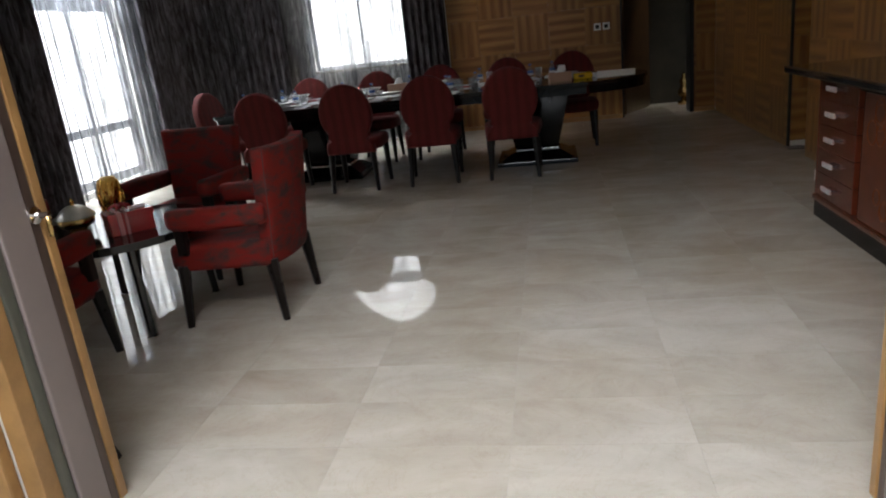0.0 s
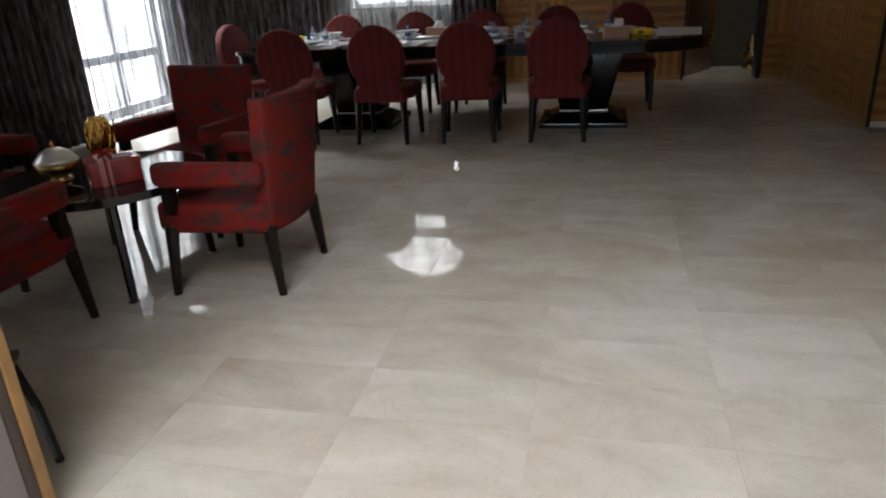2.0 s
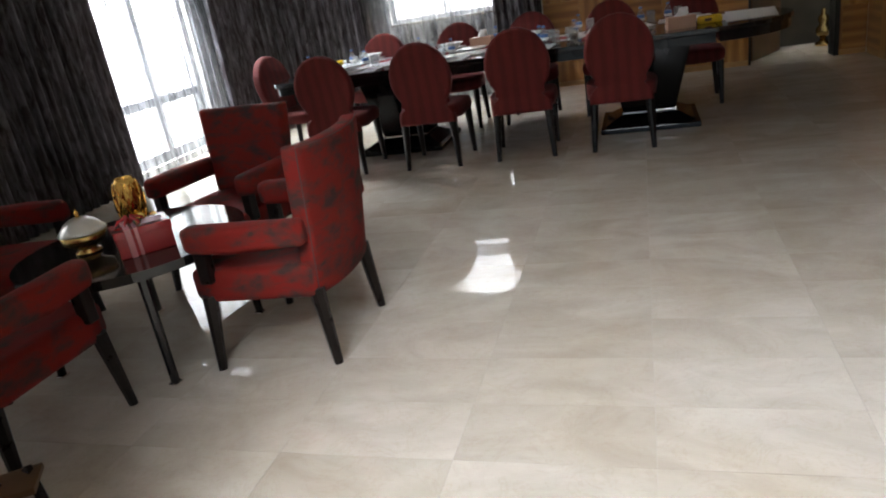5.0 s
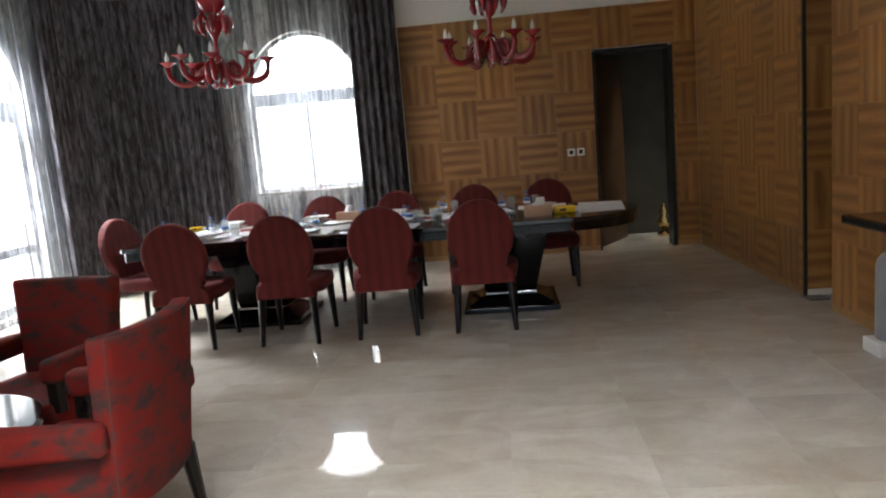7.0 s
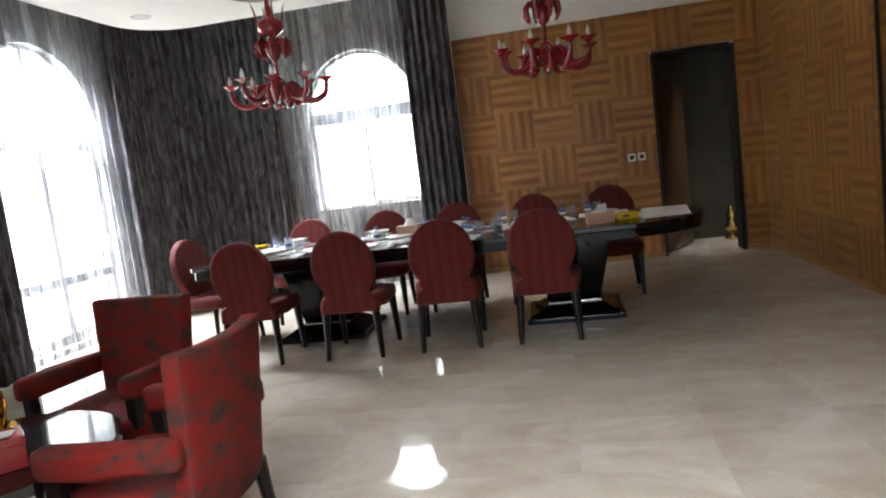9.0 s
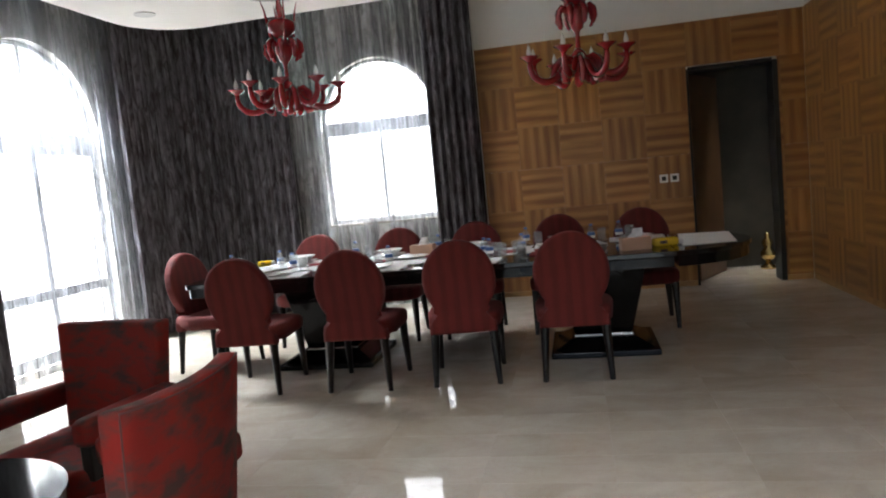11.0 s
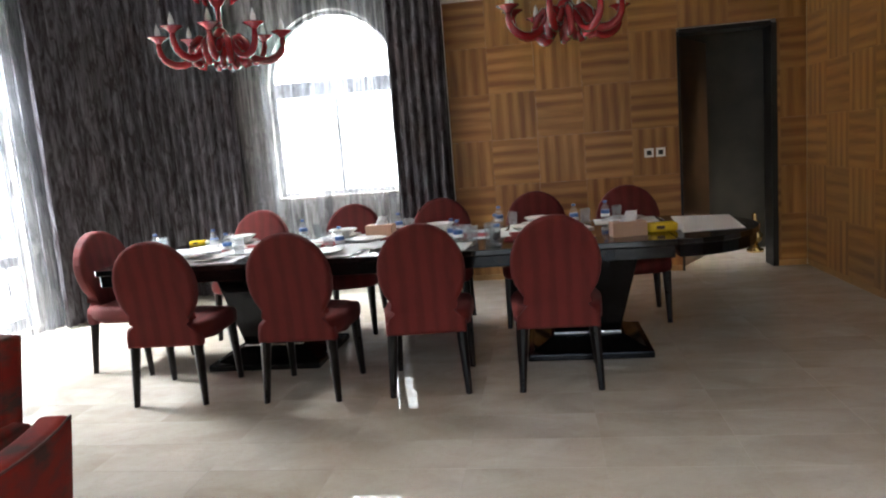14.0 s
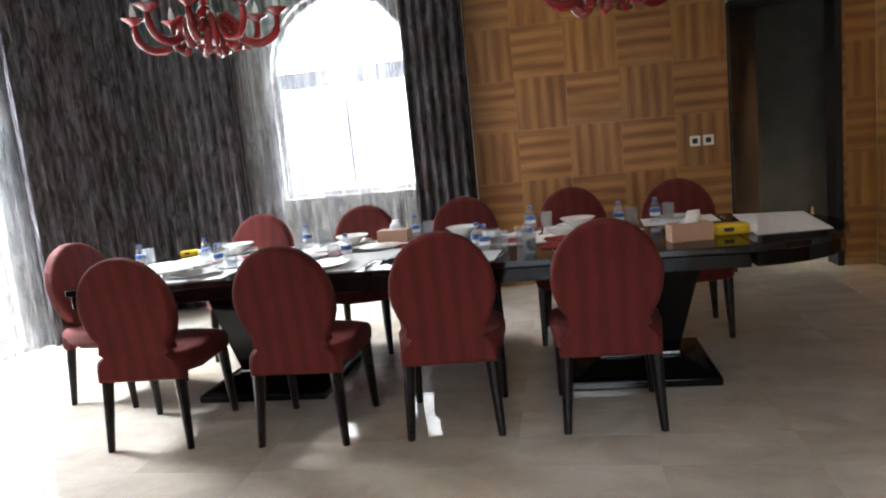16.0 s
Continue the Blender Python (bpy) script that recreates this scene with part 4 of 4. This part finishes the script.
# ---- chandeliers ----
def chandelier(m):
    """Hung from the ceiling recess; its lowest point is the origin."""
    c = thing("chandelier", m, "red glass chandelier with curled arms, flared cups and candle bulbs", "chandelier", "chandeliers over the dining table")
    part("finial", lathe([(0.0, 0), (0.018, 0.008), (0.035, 0.03), (0.022, 0.055), (0.05, 0.08), (0.062, 0.12), (0.045, 0.16), (0.07, 0.2), (0.05, 0.25), (0.024, 0.28)], 20), RED_GLASS, c, smooth=True)
    part("stem", lathe([(0.022, 0.28), (0.018, 0.34), (0.02, 0.4), (0.045, 0.43), (0.075, 0.49), (0.082, 0.54), (0.05, 0.58), (0.03, 0.61)], 20), RED_GLASS, c, smooth=True)
    part("crown", lathe([(0.03, 0.60), (0.07, 0.62), (0.115, 0.66), (0.12, 0.72), (0.10, 0.75), (0.05, 0.735), (0.022, 0.75), (0.03, 0.84), (0.02, 0.9), (0.016, 1.08), (0.05, 1.11), (0.06, 1.139)], 20), RED_GLASS, c, smooth=True)
    for k in range(8):
        a = 2 * math.pi * (k + 0.35) / 8
        d = Vector((math.cos(a), math.sin(a), 0))
        far = 0.435 if k % 2 == 0 else 0.385
        lift = 0.0 if k % 2 == 0 else 0.02
        prof = [(0.045, 0.165), (0.08, 0.185), (0.115, 0.17), (0.15, 0.13), (0.19, 0.088), (0.23, 0.06), (0.28, 0.043), (0.33, 0.043), (0.375, 0.06), (0.41, 0.085), (0.432, 0.118), (0.44, 0.155), (0.44, 0.19)]
        prof = [(r * far / 0.46, z + lift) for r, z in prof]
        part("arm", tube([d * r + Vector((0, 0, z)) for r, z in prof], [0.02, 0.022, 0.023, 0.025, 0.026, 0.027, 0.028, 0.028, 0.027, 0.025, 0.023, 0.021, 0.019], 12), RED_GLASS, c, smooth=True)
        e = d * prof[-1][0]
        z = prof[-1][1]
        part("cup", lathe([(0.0, z), (0.022, z), (0.03, z + 0.014), (0.07, z + 0.036), (0.075, z + 0.041), (0.066, z + 0.043), (0.024, z + 0.024), (0.0, z + 0.022)], 18, (e.x, e.y, 0)), RED_GLASS, c, smooth=True)
        b = part("candle_bulb", lathe([(0.0, z + 0.024), (0.012, z + 0.026), (0.013, z + 0.045), (0.019, z + 0.062), (0.018, z + 0.085), (0.008, z + 0.115), (0.0, z + 0.135)], 12, (e.x, e.y, 0)), BULB, c, "white flame-shaped bulb", True)
        # short curl under the hub
        pr = [(0.05, 0.16), (0.09, 0.20), (0.145, 0.205), (0.19, 0.16), (0.205, 0.09), (0.185, 0.035), (0.15, 0.025), (0.13, 0.06), (0.14, 0.09)]
        a2 = a + math.pi / 8
        d2 = Vector((math.cos(a2), math.sin(a2), 0))
        part("curl", tube([d2 * r + Vector((0, 0, q)) for r, q in pr], [0.016, 0.02, 0.024, 0.026, 0.026, 0.024, 0.02, 0.014, 0.006], 10), RED_GLASS, c, smooth=True)
        # hook leaves at the upper hub and tall reeds
        pr = [(0.06, 0.53), (0.085, 0.575), (0.115, 0.585), (0.14, 0.555), (0.145, 0.50), (0.13, 0.455), (0.115, 0.44)]
        part("leaf", tube([d * r + Vector((0, 0, q)) for r, q in pr], [0.012, 0.018, 0.024, 0.026, 0.024, 0.016, 0.006], 8), RED_GLASS, c, smooth=True)
        if k % 2 == 0:
            pr = [(0.06, 0.55), (0.095, 0.63), (0.11, 0.72), (0.125, 0.82), (0.15, 0.90)]
            part("reed", tube([d2 * r + Vector((0, 0, q)) for r, q in pr], [0.012, 0.014, 0.012, 0.008, 0.003], 6), RED_GLASS, c, smooth=True)
    return c


ch = chandelier(pose(-1.28, 7.47, 1.975) @ Matrix.Diagonal((0.96, 0.96, 0.978, 1)))
copy_thing(ch, pose(0.974, 7.60, 1.95, 0, 0, 12))


# ---- tableware ----
TOP = 0.751


def bottle(m):
    b = thing("water_bottle", m, "clear plastic water bottle with a blue label and cap", "bottle", "water bottles on the table")
    part("body", lathe([(0.0, 0), (0.028, 0), (0.031, 0.008), (0.031, 0.05), (0.029, 0.06), (0.031, 0.07), (0.031, 0.125), (0.022, 0.155), (0.013, 0.17), (0.013, 0.18), (0.0, 0.18)], 16), CLEAR, b, smooth=True)
    part("label", lathe([(0.0316, 0.078), (0.0322, 0.078), (0.0322, 0.112), (0.0316, 0.112)], 16), BLUE, b, "blue printed label")
    part("label", lathe([(0.0316, 0.052), (0.0324, 0.052), (0.0324, 0.077), (0.0316, 0.077)], 16), LINEN, b, "white printed label")
    part("cap", lathe([(0.0, 0.180), (0.015, 0.180), (0.015, 0.196), (0.012, 0.2), (0.0, 0.2)], 14), BLUE, b, "blue cap")
    return b


def tumbler(m, full=False):
    b = thing("tumbler", m, "clear glass tumbler" + (" half full of dark cola" if full else " standing on the table"), "glass", "tumblers on the table")
    part("glass", lathe([(0.0, 0), (0.029, 0), (0.033, 0.01), (0.038, 0.105), (0.036, 0.105), (0.031, 0.012), (0.0, 0.012)], 18), CLEAR, b, smooth=True)
    if full:
        part("drink", lathe([(0.0, 0.013), (0.03, 0.013), (0.034, 0.07), (0.0, 0.07)], 16), COLA, b, "dark cola", True)
    return b


def plate_thing(m):
    b = thing("dinner_plate", m, "round white porcelain plate", "plate", "plates on the table")
    part("plate", lathe([(0.0, 0), (0.075, 0.0), (0.085, 0.006), (0.13, 0.02), (0.132, 0.023), (0.125, 0.022), (0.083, 0.011), (0.0, 0.008)], 32), CHINA, b, smooth=True)
    return b


def bowl_thing(m):
    b = thing("soup_bowl", m, "white porcelain soup bowl resting on a plate", "bowl", "bowls on the table")
    part("bowl", lathe([(0.0, 0), (0.04, 0.0), (0.045, 0.006), (0.08, 0.03), (0.105, 0.05), (0.107, 0.053), (0.10, 0.05), (0.04, 0.012), (0.0, 0.01)], 28), CHINA, b, smooth=True)
    return b


def placemat(m, w=0.42, d=0.3):
    b = thing("placemat", m, "white paper placemat lying on the table", "placemat", "placemats on the table")
    part("sheet", box((w, d, 0.003), (0, 0, 0), 0.001), LINEN, b)
    return b


def napkin(m):
    b = thing("napkin", m, "folded dark red cloth napkin", "napkin", "napkins on the table")
    part("cloth", box((0.2, 0.12, 0.010), (0, 0, 0), 0.004), NAPKIN, b)
    part("fold", box((0.19, 0.06, 0.006), (0, 0.02, 0.0102), 0.003), NAPKIN, b)
    return b


def fork(m):
    b = thing("fork", m, "polished steel fork beside a plate", "cutlery", "cutlery on the table")
    part("stem", tube([(0, -0.1, 0.004), (0, 0.0, 0.006), (0, 0.06, 0.004)], [0.005, 0.003, 0.006], 6), CHROME, b)
    for x in (-0.006, 0.0, 0.006):
        part("tine", tube([(x, 0.058, 0.004), (x, 0.1, 0.006)], 0.0015, 5), CHROME, b)
    return b


def knife(m):
    b = thing("knife", m, "polished steel table knife beside a plate", "cutlery", "cutlery on the table")
    part("grip", box((0.012, 0.09, 0.008), (0, -0.06, 0), 0.003), CHROME, b)
    part("blade", plate([(-0.008, -0.014), (0.008, -0.014), (0.009, 0.09), (0.0, 0.115), (-0.008, 0.1)], 0.003, 0.005), CHROME, b)
    return b


BT, TB, TC, PL, BW, PM, NP, FK, KN = (bottle(pose(0.18, 7.33, TOP) @ Matrix.Diagonal((0.95, 0.95, 0.74, 1))), tumbler(pose(0.27, 7.33, TOP)), tumbler(pose(0.47, 7.10, TOP), True), plate_thing(pose(-0.6, 7.08, TOP + 0.003)),
                                      bowl_thing(pose(-1.5, 7.9, TOP + 0.0125)), placemat(pose(-0.6, 7.08, TOP)), napkin(pose(0.0, 7.2, TOP)), fork(pose(-0.86, 7.08, TOP)), knife(pose(-0.36, 7.08, TOP)))
for x, y, r in ((-1.36, 7.08, 4), (0.1, 7.1, -3), (-1.5, 7.88, 180), (-0.7, 7.88, 176), (0.02, 7.9, 184), (0.73, 7.9, 180), (1.32, 7.9, 178), (-1.78, 7.45, -90), (0.82, 7.12, 0)):
    m = pose(x, y, TOP, 0, 0, r)
    copy_thing(PM, m)
    if (x, y) not in ((0.82, 7.12), (0.1, 7.1)):
        copy_thing(PL, m @ pose(0, 0, 0.003))
    copy_thing(FK, m @ pose(-0.235, 0.0, 0.0, 0, 0, 6))
    copy_thing(KN, m @ pose(0.235, 0.01, 0.0, 0, 0, -5))
copy_thing(BW, pose(-0.7, 7.88, TOP + 0.0125))
copy_thing(BW, pose(0.02, 7.9, TOP + 0.0125))
copy_thing(BW, pose(0.73, 7.9, TOP + 0.0125))
copy_thing(PL, pose(-0.45, 7.62, TOP))
copy_thing(PL, pose(-1.05, 7.5, TOP))
copy_thing(PL, pose(-1.52, 7.12, TOP + 0.027))
for x, y in ((-2.0, 7.57), (-1.6, 7.66), (-1.35, 7.34), (-1.04, 7.98), (-0.55, 7.29), (-0.31, 8.02), (0.23, 7.23), (0.44, 8.02), (0.45, 7.45), (0.97, 7.82), (1.19, 7.92)):
    copy_thing(BT, pose(x, y, TOP, 0, 0, x * 300))
for x, y in ((-2.02, 7.69), (-1.5, 7.7), (-0.94, 8.02), (-0.67, 7.41), (-0.22, 8.0), (0.54, 8.0), (1.05, 7.88), (1.27, 7.95), (0.32, 7.24), (-1.25, 7.30), (0.42, 7.34), (-1.44, 7.36)):
    copy_thing(TB, pose(x, y, TOP))
for x, y, r in ((-1.25, 7.62, 10), (-0.25, 7.62, -8), (0.31, 7.52, 4), (0.64, 7.47, 12), (-1.5, 7.45, 80), (-0.75, 7.55, 0), (0.62, 7.25, -4)):
    copy_thing(NP, pose(x, y, TOP, 0, 0, r))
for x, y, r in ((-0.42, 7.36, 4), (-1.02, 7.44, -8), (-1.42, 7.42, 12), (-0.98, 7.68, 3), (-0.2, 7.66, -5), (-1.72, 7.72, 70), (0.5, 7.55, 6)):
    copy_thing(PM, pose(x, y, TOP, 0, 0, r))


def tissue_box(m):
    b = thing("tissue_box", m, "tan cardboard tissue box with a white tissue pulled up", "tissue box", "tissue boxes on the table")
    part("box", box((0.2, 0.11, 0.085), (0, 0, 0), 0.003), KRAFT, b)
    bm = bmesh.new()
    rings = []
    for j in range(6):
        ring = []
        for i in range(10):
            a = 2 * math.pi * i / 10
            w = 0.045 - 0.004 * j + 0.012 * math.sin(3 * a + j)
            ring.append(bm.verts.new((w * math.cos(a) + 0.006 * j, 0.35 * w * math.sin(a) + 0.004 * math.sin(j * 2.0), 0.085 + 0.012 * j)))
        rings.append(ring)
    for p, q in zip(rings, rings[1:]):
        for i in range(10):
            bm.faces.new((p[i], p[(i + 1) % 10], q[(i + 1) % 10], q[i]))
    bm.faces.new(rings[-1])
    part("tissue", bm, LINEN, b, "white tissue", True)
    return b


for x, y, r in ((-1.02, 7.22, 20), (-0.22, 7.2, -18), (-0.05, 7.62, 8), (-1.3, 7.6, -6), (0.38, 7.72, -10), (0.95, 7.62, 14)):
    p = thing("paper_napkin", pose(x, y, TOP + 0.0045, 0, 0, r), "crumpled white paper napkin on the table", "napkin", "paper napkins on the table")
    bm = bmesh.new()
    g = [[bm.verts.new((-0.12 + 0.04 * i, -0.09 + 0.045 * j, 0.002 + 0.03 * max(0, noise.noise(Vector((x * 9 + i * 0.7, y * 7 + j * 0.7, 1.5)))))) for j in range(5)] for i in range(7)]
    for i in range(6):
        for j in range(4):
            bm.faces.new((g[i][j], g[i + 1][j], g[i + 1][j + 1], g[i][j + 1]))
    part("tissue", bm, LINEN, p, smooth=True)
for x, y in ((-0.75, 7.32), (-1.45, 7.3), (0.15, 7.42), (0.62, 7.62), (-0.1, 7.32)):
    copy_thing(BW, pose(x, y, TOP) @ Matrix.Scale(0.7, 4))


TS = tissue_box(pose(1.25, 7.14, TOP, 0, 0, 8))
copy_thing(TS, pose(-0.41, 7.86, TOP, 0, 0, -6))


def snack_pack(m, long=0.17):
    b = thing("snack_pack", m, "yellow printed snack packet lying on the table", "packet", "yellow packets on the table")
    part("packet", box((long, 0.10, 0.055), (0, 0, 0), 0.02, 3), YELLOW, b, smooth=True)
    part("end_flap", box((0.05, 0.085, 0.04), (long / 2 + 0.012, 0, 0.004), 0.015, 3), LINEN, b, "white end", True)
    part("print_band", box((0.05, 0.103, 0.022), (-0.02, 0, 0.018), 0.004), DARK_PRINT, b, "dark printed band")
    return b


SP = snack_pack(pose(1.46, 7.24, TOP, 0, 0, 6))
copy_thing(SP, pose(-1.9, 7.98, TOP, 0, 0, 20) @ Matrix.Scale(0.72, 4))
sheet = thing("paper_sheet", pose(1.76, 7.54, TOP, 0, 0, 0), "large white sheet of paper on the table's rounded end", "paper")
part("sheet", plate([(-0.2, -0.40), (0.16, -0.36), (0.245, 0.34), (-0.12, 0.43)], 0, 0.002), LINEN, sheet)

# ---- small fittings ----
sw = thing("wall_switch", pose(1.785, BACK - 0.001, 1.157), "white wall switch plate with a dark rocker", "switch", "switches beside the doorway")
part("plate", slab(-0.043, 0.043, -0.009, 0, -0.043, 0.043, 0.003), CHINA, sw)
part("rocker", slab(-0.022, 0.022, -0.013, -0.0092, -0.022, 0.022, 0.002), GAP, sw, "dark rocker")
copy_thing(sw, pose(1.893, BACK - 0.001, 1.157))
dl = thing("downlight", pose(-2.5, 7.57, DROP - 0.008), "round recessed ceiling downlight with a white rim, switched off", "downlight")
part("rim", lathe([(0.05, 0.0), (0.085, 0.0), (0.085, 0.007), (0.05, 0.007)], 24), CHINA, dl)
part("lens", lathe([(0.0, 0.003), (0.052, 0.003), (0.052, 0.006), (0.0, 0.006)], 20), FROST, dl, "frosted lens")
orn = thing("brass_ornament", pose(2.98, 10.72, 0), "tall brass urn ornament standing on the passage floor", "ornament")
part("base", lathe([(0.0, 0), (0.085, 0), (0.085, 0.03), (0.04, 0.05), (0.03, 0.09)], 20), BRASS, orn, smooth=True)
part("urn", lathe([(0.03, 0.088), (0.075, 0.13), (0.08, 0.19), (0.04, 0.24), (0.06, 0.29), (0.06, 0.32), (0.025, 0.36), (0.03, 0.4), (0.0, 0.43)], 20), BRASS, orn, smooth=True)
st = thing("sign_stand", pose(-0.56, 2.60, 0), "low dark wooden stand by the entrance", "stand")
part("foot", tube([(0.17, -0.14, 0.014), (-0.05, 0.04, 0.05), (-0.3, 0.2, 0.14)], [0.014, 0.016, 0.018], 6), BLACK_LEG, st)
part("foot", tube([(0.05, -0.13, 0.014), (-0.12, 0.0, 0.05), (-0.34, 0.12, 0.14)], [0.014, 0.016, 0.018], 6), BLACK_LEG, st)
part("shelf", box((0.12, 0.14, 0.02), (-0.28, 0.14, 0.125), 0.004, rz=0.6), DOOR_WOOD, st)


# ---- floor tiles ----
TX, TY = 0.577, 0.29


def tile_mesh(w, h):
    bm = box((w - 0.0012, h - 0.0012, 0.012), (0, 0, -0.012), 0, 1)
    me = bpy.data.meshes.new("tile")
    bm.to_mesh(me)
    bm.free()
    me.materials.append(MARBLE)
    return me


TILE = tile_mesh(TX, TY)
rest = bmesh.new()
for i in range(-8, 9):
    for j in range(-30, 28):
        x, y = 0.385 + (i + 0.5) * TX, 5.13 + (j + 0.5) * TY
        if not (-3.95 < x < 4.9 and -3.3 < y < 12.4):
            continue
        if -1.9 < x < 3.2 and 2.2 < y < 6.5:
            ob = new("tile", TILE)
            ob.parent = floor
            ob.location = (x, y, 0)
        else:
            box((TX - 0.0012, TY - 0.0012, 0.012), (x, y, -0.012), 0, 1, rest)
ob = part("tiles", rest, MARBLE, floor)
ob["kind"] = "stuff"
